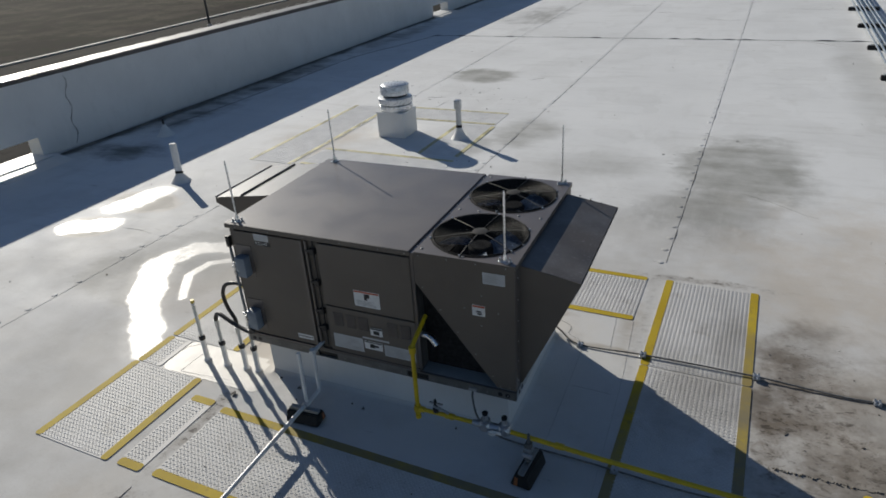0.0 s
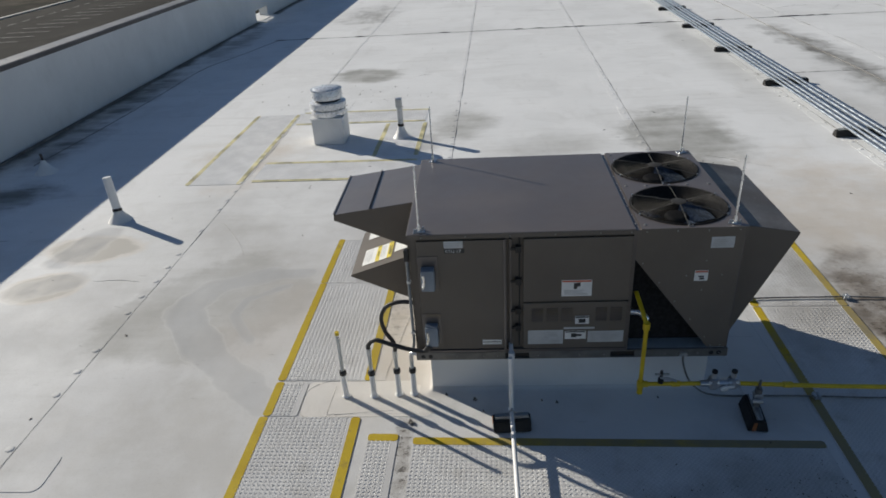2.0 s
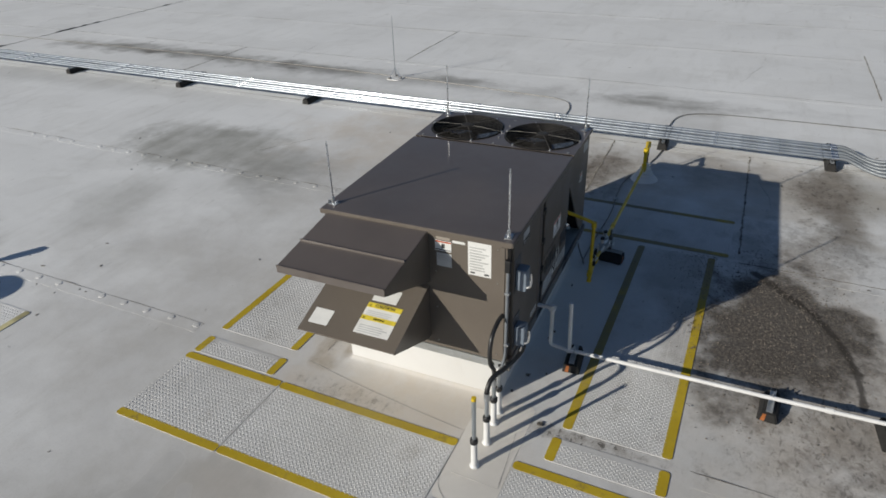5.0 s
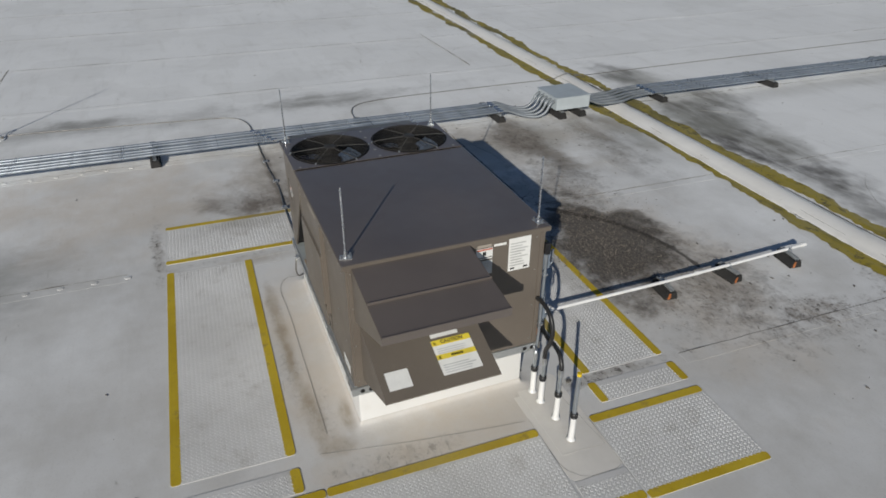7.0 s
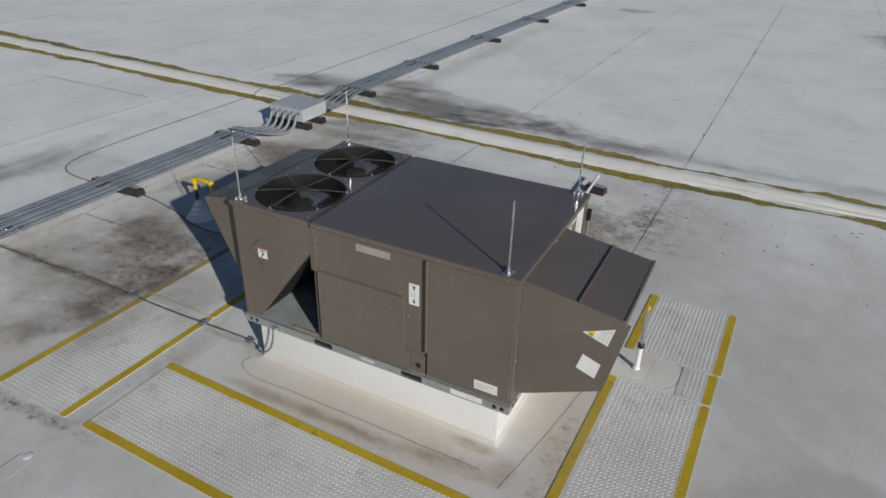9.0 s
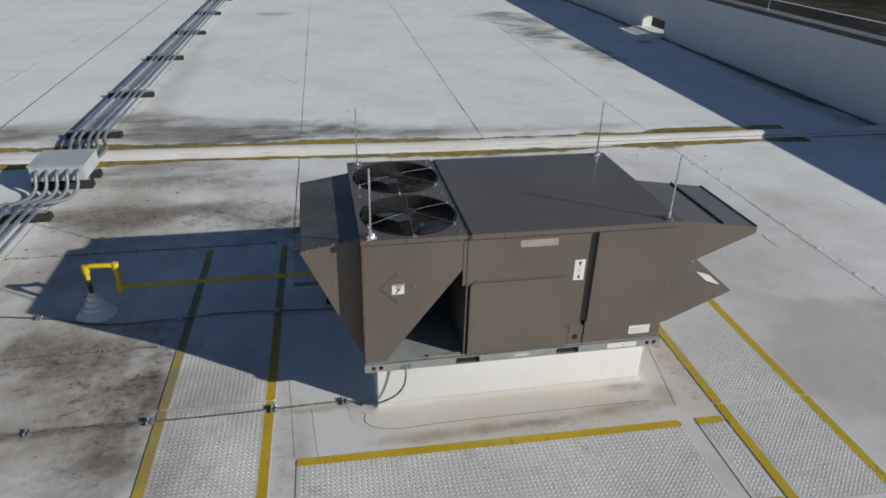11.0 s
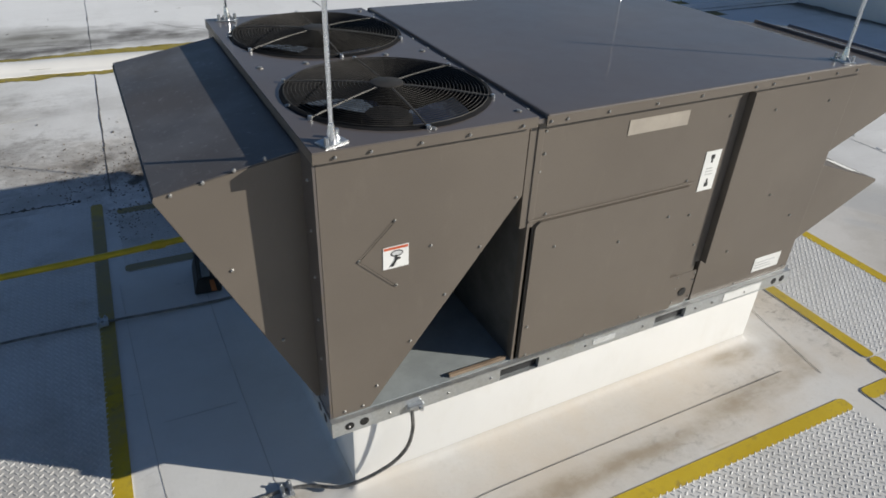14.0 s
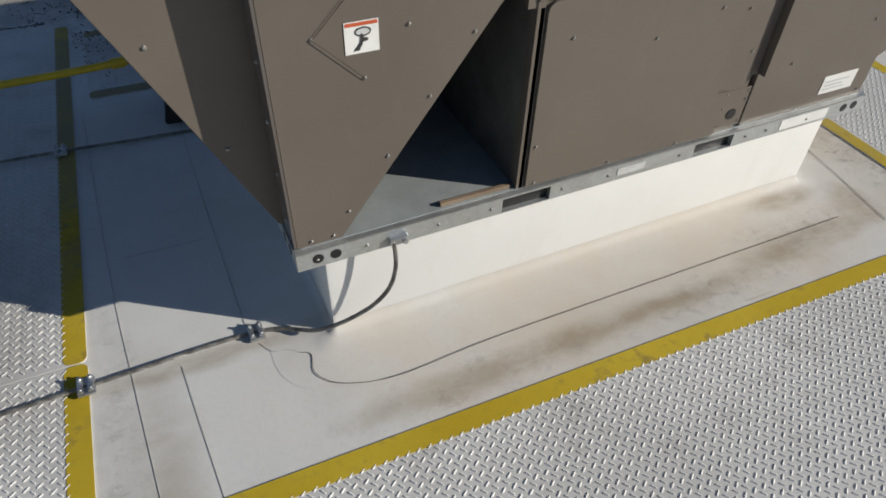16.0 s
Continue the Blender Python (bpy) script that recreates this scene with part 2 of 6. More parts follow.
    wash = n.math('MAXIMUM', n.blot(4.75, 0.2, 0.95, 1.5, wob), n.blot(4.75, -2.6, 1.1, 1.9, wob))
    c = n.mix(n.math('MULTIPLY', n.math('MULTIPLY', wash, streak), 0.6), c, (0.36, 0.345, 0.31))
    # brown film with soft edges, then dirt with torn edges and black flecks
    for x, y, rx, ry, s in ((4.45, 0.36, 0.85, 0.5, 0.85), (3.98, 1.4, 0.26, 0.75, 0.8), (3.9, 0.85, 0.2, 0.55, 0.9), (4.5, 1.1, 1.2, 1.0, 0.45), (4.2, 1.75, 0.45, 0.5, 0.5), (4.75, -2.4, 1.0, 0.4, 0.75), (4.6, 1.29, 1.3, 0.06, 0.8), (5.1, -1.0, 0.5, 0.9, 0.4)):
        c = n.mix(n.math('MULTIPLY', n.math('MULTIPLY', n.blot(x, y, rx, ry, wob, 1.25, 0.2), n.ramp(n.noise(3.5, 6, 0.65), 0.32, 0.62, 0.35, 1.0)), s), c, (0.155, 0.135, 0.115))
    fleck = n.ramp(n.noise(17, 6, 0.75, stretch=(0.75, 1.2, 1), distort=0.5), 0.52, 0.60)
    for x, y, rx, ry, s in ((4.5, 0.45, 0.75, 0.42, 0.6), (4.1, 1.35, 0.35, 0.55, 0.5), (4.15, 0.95, 0.35, 0.25, 0.55), (3.86, 0.75, 0.1, 0.35, 0.7), (4.75, -2.3, 0.8, 0.4, 0.5), (4.3, -3.4, 1.3, 0.35, 0.3), (3.4, -2.3, 0.5, 0.4, 0.3), (1.75, 1.75, 0.5, 0.09, 0.16), (0.9, 1.76, 0.45, 0.08, 0.2), (0.3, 1.62, 0.3, 0.08, 0.2), (0.5, -2.1, 0.8, 0.7, 0.45), (-0.05, -2.9, 0.18, 0.35, 0.8), (-0.3, -3.2, 0.3, 0.9, 0.3), (0.0, -4.05, 0.4, 0.25, 0.75), (2.86, 1.9, 0.06, 1.0, 0.2), (-0.08, -0.62, 0.07, 0.65, 0.75), (3.3, 2.72, 0.6, 0.06, 0.7), (-0.3, 1.25, 0.1, 0.5, 0.35)):
        b = n.blot(x, y, rx, ry, fray)
        c = n.mix(n.math('MULTIPLY', n.math('MULTIPLY', b, torn), s * 0.8), c, (0.17, 0.14, 0.11))
        c = n.mix(n.math('MULTIPLY', n.math('MULTIPLY', b, fleck), s), c, (0.045, 0.037, 0.029))
    # brown run marks behind the unit
    for x, y, rx, ry, s in ((1.1, 1.735, 0.6, 0.07, 0.85), (0.35, 1.69, 0.4, 0.07, 0.75), (1.9, 1.74, 0.4, 0.06, 0.5), (0.2, 1.46, 0.2, 0.05, 0.7), (-0.04, 1.56, 0.1, 0.14, 0.6), (2.75, 1.7, 0.12, 0.5, 0.45), (2.6, 1.33, 0.4, 0.05, 0.6)):
        c = n.mix(n.math('MULTIPLY', n.math('MULTIPLY', n.blot(x, y, rx, ry, wob, 1.25, 0.2), n.ramp(n.noise(6, 6, 0.65, stretch=(0.6, 1.2, 1)), 0.32, 0.62, 0.35, 1.0)), s), c, (0.29, 0.235, 0.165))
    # washed-out granules
    gran = n.math('MAXIMUM', n.blot(1.72, -1.8, 1.2, 0.78, wob, 1.2, 0.6), n.math('MULTIPLY', n.math('MAXIMUM', n.blot(3.0, -1.9, 0.9, 0.7, fray), n.blot(0.8, -2.4, 1.0, 0.5, fray)), 0.38))
    speck = n.ramp(n.noise(38, 3, 0.8), 0.42, 0.6)
    c = n.mix(n.math('MULTIPLY', gran, 0.92), c, n.mix(speck, (0.034, 0.029, 0.024), (0.115, 0.098, 0.08)))
    ridge_d = None
    for row in ((2.66, -1.60, 2.15, -2.08, 0.05), (2.15, -2.08, 1.81, -2.27, 0.045), (1.81, -2.27, 1.39, -2.38, 0.04), (1.39, -2.38, 0.98, -2.40, 0.03)):
        d = n.capsule(*row)
        ridge_d = d if ridge_d is None else n.math('MINIMUM', ridge_d, d)
    c = n.mix(n.math('MULTIPLY', n.ramp(n.math('ADD', ridge_d, fray), 1.3, 0.4), 0.8), c, (0.035, 0.03, 0.025))
    # water left from rain, in a crescent round a silted middle
    near = None
    for row in WATER:
        d = n.capsule(*row)
        near = d if near is None else n.math('MINIMUM', near, d)
    ragged = n.math('ADD', n.ramp(n.noise(2.0, 3, 0.5), 0.25, 0.75, -0.2, 0.2), n.ramp(n.noise(8, 5, 0.6), 0.25, 0.75, -0.05, 0.05))
    wet = n.ramp(n.math('ADD', near, ragged), 1.12, 0.78)
    rim = n.math('MULTIPLY', n.ramp(wet, 0.02, 0.25), n.ramp(wet, 0.75, 0.35))
    c = n.mix(n.math('MULTIPLY', n.blot(-1.45, 1.1, 0.65, 0.8, wob), 0.3), c, (0.52, 0.46, 0.40))
    # dried pools by the parapet's shadow, each with a beige rim
    for x, y, rx, ry in ((-4.08, 2.68, 0.55, 0.30), (-4.12, 1.82, 0.36, 0.26)):
        c = n.mix(n.math('MULTIPLY', n.blot(x, y, rx, ry, soft, 1.3, 1.0), 0.5), c, (0.64, 0.575, 0.49))
        c = n.mix(n.math('MULTIPLY', n.blot(x, y, rx, ry, soft, 1.05, 0.85), 0.7), c, (0.44, 0.42, 0.375))
    c = n.mix(n.math('MULTIPLY', wet, 0.45), c, (0.50, 0.495, 0.48))
    c = n.mix(n.math('MULTIPLY', rim, 0.15), c, (0.70, 0.695, 0.67))
    damp = n.ramp(n.math('ADD', near, ragged), 1.9, 1.0, 0, 0.07)
    r = n.ramp(n.noise(1.1, 5), 0.3, 0.7, 0.68, 0.80)
    r = n.math('SUBTRACT', n.math('SUBTRACT', r, damp), n.math('MULTIPLY', wet, n.ramp(n.noise(4.5, 5, 0.6), 0.3, 0.7, 0.2, 0.36)))
    n.b.inputs["Specular IOR Level"].default_value = 0.24
    n.bump(n.math('ADD', n.math('MULTIPLY', n.noise(1.6, 3), 1.6), n.math('ADD', n.math('MULTIPLY', grain, 0.12), n.math('MULTIPLY', n.noise(7, 4), 0.25))), 0.25, 0.02)
    return n.done(c, r)


def skin_material(name, base, low, soil):
    """White sheet on curbs and the parapet, soiled at the foot by splashes."""
    n = Nodes(name)
    c = n.mix(n.ramp(n.noise(1.2, 5), 0.3, 0.7), low, base)
    c = n.mix(n.ramp(n.noise(5, 6, 0.65, stretch=(1, 1, 0.5)), 0.5, 0.8, 0, 0.3), c, soil)
    n.bump(n.noise(3.0, 3), 0.3, 0.02)
    return n.done(c, 0.5)


def paint_material():
    n = Nodes("brown_paint")
    c = n.mix(n.ramp(n.noise(1.7, 4), 0.3, 0.7), (0.128, 0.109, 0.091), (0.147, 0.126, 0.105))
    c = n.mix(n.ramp(n.noise(13, 6, 0.7, stretch=(1, 1, 0.3)), 0.55, 0.8, 0, 0.25), c, (0.21, 0.18, 0.15))
    c = n.mix(n.ramp(n.noise(240, 2), 0.55, 0.7, 0, 0.15), c, (0.09, 0.07, 0.055))
    n.b.inputs["Specular IOR Level"].default_value = 0.3
    r = n.ramp(n.noise(2.4, 4), 0.3, 0.7, 0.36, 0.46)
    n.bump(n.math('ADD', n.math('MULTIPLY', n.noise(1.1, 2), 6.0), n.math('MULTIPLY', n.noise(300, 2), 0.05)), 0.12, 0.01)
    return n.done(c, r)


def lid_material():
    n = Nodes("dark_brown_lid")
    c = n.mix(n.ramp(n.noise(1.3, 4), 0.3, 0.7), (0.098, 0.082, 0.073), (0.118, 0.099, 0.088))
    c = n.mix(n.ramp(n.noise(9, 7, 0.75), 0.58, 0.8, 0, 0.3), c, (0.17, 0.155, 0.14))
    r = n.ramp(n.noise(3.0, 5), 0.3, 0.7, 0.42, 0.55)
    n.b.inputs["Coat Weight"].default_value = 0.75
    n.b.inputs["Coat Roughness"].default_value = 0.045
    n.bump(n.noise(1.0, 2), 0.06, 0.03)
    return n.done(c, r)


def hood_material():
    """Coated hood with chalky run marks."""
    n = Nodes("weathered_hood")
    c = n.mix(n.ramp(n.noise(2.0, 4), 0.3, 0.7), (0.062, 0.054, 0.050), (0.085, 0.074, 0.069))
    c = n.mix(n.ramp(n.noise(1.6, 5, 0.55, distort=0.3), 0.36, 0.64, 0.1, 0.6), c, (0.185, 0.185, 0.19))
    c = n.mix(n.ramp(n.noise(38, 6, 0.8), 0.55, 0.70, 0, 0.45), c, (0.34, 0.34, 0.35))
    return n.done(c, n.ramp(n.noise(4, 4), 0.3, 0.7, 0.36, 0.5))


def galvanised():
    n = Nodes("galvanised_steel")
    v = n.t.nodes.new("ShaderNodeTexVoronoi")
    v.inputs["Scale"].default_value = 110
    n.link(n.pos, v.inputs["Vector"])
    c = n.mix(v.outputs["Color"], (0.47, 0.49, 0.50), (0.56, 0.58, 0.59))
    c = n.mix(n.ramp(n.noise(6, 6, 0.7), 0.5, 0.75, 0, 0.4), c, (0.33, 0.33, 0.32))
    return n.done(c, n.ramp(n.noise(20, 3), 0.3, 0.7, 0.32, 0.5), 0.75)


def pad_material(name, low, high):
    n = Nodes(name)
    n.pos = n.t.nodes.new("ShaderNodeNewGeometry").outputs["Position"]
    c = n.mix(n.ramp(n.noise(1.5, 5), 0.3, 0.7), low, high)
    c = n.mix(n.ramp(n.noise(3.5, 7, 0.7), 0.5, 0.78, 0, 0.6), c, (0.30, 0.28, 0.25))
    c = n.mix(n.ramp(n.noise(90, 3, 0.7), 0.5, 0.75, 0, 0.25), c, (0.30, 0.29, 0.27))
    grime = n.ramp(n.noise(2.4, 7, 0.7), 0.25, 0.75, -0.45, 0.45)
    for x, y, rx, ry, s in ((2.45, -0.95, 0.75, 0.42, 0.3), (1.5, -1.1, 0.9, 0.2, 0.3), (3.5, 0.9, 0.5, 0.6, 0.35), (3.6, 1.6, 0.25, 0.7, 0.4)):
        c = n.mix(n.math('MULTIPLY', n.blot(x, y, rx, ry, grime), s), c, (0.15, 0.13, 0.105))
    n.b.inputs['Specular IOR Level'].default_value = 0.3
    return n.done(c, 0.55)


def stripe_material():
    n = Nodes("yellow_edge_stripe")
    n.pos = n.t.nodes.new("ShaderNodeNewGeometry").outputs["Position"]
    c = n.mix(n.ramp(n.noise(2.5, 5), 0.3, 0.7), (0.43, 0.305, 0.02), (0.52, 0.385, 0.035))
    c = n.mix(n.ramp(n.noise(5, 8, 0.78), 0.54, 0.68, 0, 0.8), c, (0.20, 0.15, 0.06))
    c = n.mix(n.ramp(n.noise(30, 6, 0.8), 0.5, 0.75, 0, 0.35), c, (0.20, 0.16, 0.06))
    # grey wear, and unit's shade on front and fan-end stripes put into the colour
    worn = n.ramp(n.noise(3.0, 7, 0.7), 0.3, 0.7, -0.4, 0.4)
    for x, y, rx, ry, s in ((3.70, -0.3, 0.5, 1.5, 0.95), (2.9, -0.5, 0.3, 1.3, 0.8), (2.3, -0.45, 1.0, 0.3, 0.9), (1.2, -0.45, 0.9, 0.3, 0.75), (2.5, -1.2, 0.8, 0.25, 0.85), (3.72, 1.2, 0.2, 0.9, 0.6), (-0.4, 1.0, 0.2, 0.5, 0.35)):
        c = n.mix(n.math('MULTIPLY', n.blot(x, y, rx, ry, worn), s), c, (0.225, 0.20, 0.14))
    n.b.inputs['Specular IOR Level'].default_value = 0.15
    return n.done(c, 0.65)


def algae_material():
    n = Nodes("algae_yellow_edge")
    m = n.ramp(n.noise(2.2, 7, 0.75, stretch=(0.5, 2.2, 1)), 0.3, 0.62)
    c = n.mix(m, (0.27, 0.235, 0.10), (0.30, 0.235, 0.02))
    c = n.mix(n.ramp(n.noise(0.9, 6, 0.7, stretch=(0.6, 1.5, 1)), 0.46, 0.62, 0, 0.8), c, (0.125, 0.112, 0.045))
    c = n.mix(n.ramp(n.noise(1.7, 6, 0.7), 0.58, 0.72, 0, 0.7), c, (0.50, 0.48, 0.41))
    c = n.mix(n.ramp(n.noise(6, 8, 0.8, distort=0.5), 0.52, 0.64, 0, 0.95), c, (0.055, 0.047, 0.03))
    n.bump(n.noise(30, 5, 0.7), 0.5, 0.006)
    return n.done(c, 0.75)


def asphalt_material():
    n = Nodes("asphalt")
    c = n.mix(n.ramp(n.noise(0.08, 5), 0.3, 0.7), (0.024, 0.023, 0.022), (0.042, 0.040, 0.037))
    c = n.mix(n.ramp(n.noise(0.5, 7, 0.7, stretch=(1, 0.2, 1)), 0.5, 0.7, 0, 0.6), c, (0.065, 0.060, 0.052))
    c = n.mix(n.ramp(n.noise(0.16, 8, 0.75), 0.52, 0.60, 0, 0.6), c, (0.016, 0.0155, 0.015))
    n.b.inputs['Specular IOR Level'].default_value = 0.05
    return n.done(c, 0.95)


def earth_material():
    n = Nodes("bare_earth")
    c = n.mix(n.ramp(n.noise(0.06, 8, 0.75), 0.38, 0.60), (0.022, 0.019, 0.016), (0.075, 0.064, 0.050))
    c = n.mix(n.ramp(n.noise(0.25, 8, 0.8), 0.48, 0.58, 0, 0.9), c, (0.022, 0.025, 0.015))
    n.b.inputs['Specular IOR Level'].default_value = 0.03
    return n.done(c, 0.95)


def pebble_material():
    n = Nodes("loose_pebbles")
    g = n.t.nodes.new("ShaderNodeNewGeometry")
    c = n.mix(n.ramp(g.outputs["Random Per Island"], 0.0, 1.0), (0.06, 0.05, 0.04), (0.24, 0.205, 0.17))
    return n.done(c, 0.8)


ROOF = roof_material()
SKIN = skin_material("white_flashing", (0.74, 0.735, 0.72), (0.69, 0.685, 0.665), (0.58, 0.55, 0.49))
COVER = skin_material("joint_cover_sheet", (0.76, 0.75, 0.72), (0.70, 0.685, 0.65), (0.52, 0.48, 0.41))
WALL = skin_material("parapet_membrane", (0.72, 0.72, 0.71), (0.66, 0.66, 0.65), (0.50, 0.50, 0.48))
PAINT = paint_material()
LID = lid_material()
HOOD = hood_material()
GALV = galvanised()
PAD = pad_material("tread_pad", (0.52, 0.515, 0.505), (0.61, 0.605, 0.595))
STRIPE = stripe_material()
ALGAE = algae_material()
PEBBLE = pebble_material()
PATCH = skin_material("soiled_flashing", (0.69, 0.665, 0.62), (0.63, 0.60, 0.55), (0.42, 0.37, 0.30))
# dashes a little paler than the mat between them
TREAD = pad_material("pale_tread_tops", (0.57, 0.565, 0.55), (0.66, 0.66, 0.65))
ASPHALT = asphalt_material()
EARTH = earth_material()
BEAD = plain("dirty_seam_line", (0.14, 0.13, 0.115), 0.8, vary=0.4, scale=3)
ALU = plain("bright_aluminium", (0.78, 0.79, 0.80), 0.28, 1.0, vary=0.06)
DARKGALV = plain("dark_galvanised", (0.17, 0.165, 0.155), 0.5, 0.4, vary=0.2, scale=8)
SCREW = plain("dull_screw", (0.34, 0.335, 0.32), 0.38, 0.6, vary=0.3)
STEEL = plain("zinc_steel", (0.50, 0.52, 0.54), 0.36, 0.85, vary=0.15, scale=14)
CONDUIT = plain("galvanised_conduit", (0.46, 0.50, 0.54), 0.33, 0.8, vary=0.12, scale=5)
FLEXGREY = plain("grey_jacketed_conduit", (0.20, 0.22, 0.24), 0.45, 0.2, vary=0.15)
RUBBER = plain("black_recycled_rubber", (0.022, 0.021, 0.020), 0.85, vary=0.3, bump=0.6, grain=90)
ORANGE = plain("orange_reflective_strip", (0.36, 0.12, 0.035), 0.5, vary=0.25)
GASYELLOW = plain("yellow_gas_paint", (0.62, 0.44, 0.015), 0.42, vary=0.15, scale=6)
BAND = plain("spun_aluminium_white", (0.72, 0.73, 0.74), 0.3, 0.35, vary=0.06)
PVC = plain("white_pvc", (0.74, 0.74, 0.73), 0.35, vary=0.05)
FLEX = plain("black_flex", (0.018, 0.018, 0.019), 0.45, vary=0.2)
GREYBOX = plain("grey_enamel", (0.20, 0.24, 0.29), 0.42, vary=0.12)
BOXGREY = plain("light_grey_enamel", (0.40, 0.44, 0.46), 0.42, vary=0.08, scale=3)
BLACK = plain("black_plastic", (0.012, 0.012, 0.013), 0.5, vary=0.2)
WIRE = plain("dark_guard_wire", (0.040, 0.037, 0.033), 0.55, vary=0.2, spec=0.25)
SPOKE = plain("steel_guard_spoke", (0.13, 0.125, 0.115), 0.5, 0.3, vary=0.2)
# blue in the blade colour stands for the sky they reflect
BLADE = plain("sky_tinted_fan_blade", (0.15, 0.19, 0.25), 0.25, 0.3, vary=0.2)
INSIDE = plain("dark_coil_fins", (0.020, 0.020, 0.021), 0.8, 0.0, vary=0.3, scale=40, spec=0.15)
SHROUD = plain("dull_black_fan_plastic", (0.012, 0.012, 0.013), 0.85, vary=0.3, spec=0.15)
LABEL = plain("white_label", (0.72, 0.72, 0.70), 0.5, vary=0.05)
LABELGREY = plain("silvery_label", (0.50, 0.51, 0.51), 0.4, vary=0.1)
FADED = plain("faded_label", (0.36, 0.32, 0.27), 0.5, vary=0.1)
INK = plain("label_ink", (0.03, 0.03, 0.03), 0.6)
PRINT = plain("label_print", (0.44, 0.44, 0.43), 0.6)
RED = plain("label_red", (0.50, 0.09, 0.03), 0.55)
LABELYELLOW = plain("label_yellow", (0.68, 0.54, 0.05), 0.5, vary=0.15)
CABLE = plain("weathered_cable", (0.21, 0.20, 0.185), 0.45, 0.55, vary=0.4, scale=40)
COPETOP = plain("glare_coping_top", (0.26, 0.26, 0.265), 0.55, 0.5, vary=0.12, scale=2)
COPE = plain("dark_coping_metal", (0.075, 0.07, 0.072), 0.4, 0.2, vary=0.2, scale=2)
CONCRETE = plain("kerb_concrete", (0.42, 0.41, 0.39), 0.8, vary=0.15, scale=0.5, grain=4)
ROADWHITE = plain("road_paint", (0.30, 0.30, 0.29), 0.6, vary=0.2, scale=2)
FADEPAD = plain("worn_mat", (0.745, 0.742, 0.728), 0.6, vary=0.08, scale=3)
FADESTRIPE = plain("worn_yellow", (0.54, 0.49, 0.27), 0.6, vary=0.5, scale=3, grain=14)
CREASE = plain("membrane_crease", (0.34, 0.33, 0.31), 0.7, vary=0.3, scale=3)
PAN = plain("galvanised_sheet", (0.34, 0.37, 0.375), 0.5, 0.2, vary=0.12, scale=7)
WOOD = plain("raw_plywood_edge", (0.22, 0.16, 0.11), 0.7, vary=0.2)
RUST = plain("dark_pipe_steel", (0.055, 0.045, 0.04), 0.6, 0.3, vary=0.3)

# ---- building helpers ----
ORIGIN = {}


def thing(name, loc, label, category, group="", kind=""):
    """An Empty at the thing's base, to which its parts belong."""
    e = new(name)
    e.empty_display_size = 0.1
    e.location = loc
    ORIGIN[e.name] = Vector(loc)
    return tagged(e, label, category, group, kind)


def part(name, bm, material, parent=None, label="", smooth=False, kind=""):
    """Links a bmesh in world places as one mesh object under a thing or part."""
    me = bpy.data.meshes.new(name)
    bmesh.ops.recalc_face_normals(bm, faces=bm.faces)
    bm.to_mesh(me)
    bm.free()
    me.materials.append(material)
    if smooth:
        for p in me.polygons:
            p.use_smooth = True
        me.set_sharp_from_angle(angle=radians(40))
    ob = new(name, me)
    if parent:
        o = ORIGIN.get(parent.name, Vector((0, 0, 0)))
        me.transform(Matrix.Translation(-o))
        ORIGIN[ob.name] = o
        ob.parent = parent
    if label or kind:
        tagged(ob, label, "", "", kind)
    return ob


def block(x0, x1, y0, y1, z0, z1, bev=0.0, bm=None, m=None):
    bm = bm or bmesh.new()
    made = bmesh.ops.create_cube(bm, size=1)["verts"]
    for v in made:
        v.co = Vector(((x0 + x1) / 2 + v.co.x * (x1 - x0), (y0 + y1) / 2 + v.co.y * (y1 - y0), (z0 + z1) / 2 + v.co.z * (z1 - z0)))
        if m:
            v.co = m @ v.co
    if bev:
        bmesh.ops.bevel(bm, geom=list({e for v in made for e in v.link_edges}), offset=bev, segments=2, affect='EDGES', profile=0.6)
    return bm


def tube(points, r, seg=8, bm=None, cap=True):
    """A round bar along a line of points. r: one radius or one for each point."""
    bm = bm or bmesh.new()
    pts = [Vector(p) for p in points]
    rad = r if isinstance(r, (list, tuple)) else [r] * len(pts)
    rings, side = [], None
    for i, p in enumerate(pts):
        d = (pts[min(i + 1, len(pts) - 1)] - pts[max(i - 1, 0)]).normalized()
        if side is None:
            side = d.cross((0, 0, 1) if abs(d.z) < 0.9 else (1, 0, 0)).normalized()
        side = (side - d * side.dot(d)).normalized()
        other = d.cross(side)
        rings.append([bm.verts.new(p + (side * math.cos(a) + other * math.sin(a)) * rad[i]) for a in (2 * math.pi * k / seg for k in range(seg))])
    for a, b in zip(rings, rings[1:]):
        for k in range(seg):
            bm.faces.new((a[k], a[(k + 1) % seg], b[(k + 1) % seg], b[k]))
    if cap:
        bm.faces.new(rings[0][::-1])
        bm.faces.new(rings[-1])
    return bm


def bend(points, r=0.05, n=5):
    """Rounds the corners of a line of points."""
    pts = [Vector(p) for p in points]
    out = [pts[0]]
    for a, b, c in zip(pts, pts[1:], pts[2:]):
        u, w = (a - b), (c - b)
        k = min(r, u.length * 0.49, w.length * 0.49)
        p, q = b + u.normalized() * k, b + w.normalized() * k
        for i in range(n + 1):
            t = i / n
            out.append(p * (1 - t) ** 2 + b * 2 * t * (1 - t) + q * t * t)
    return out + [pts[-1]]


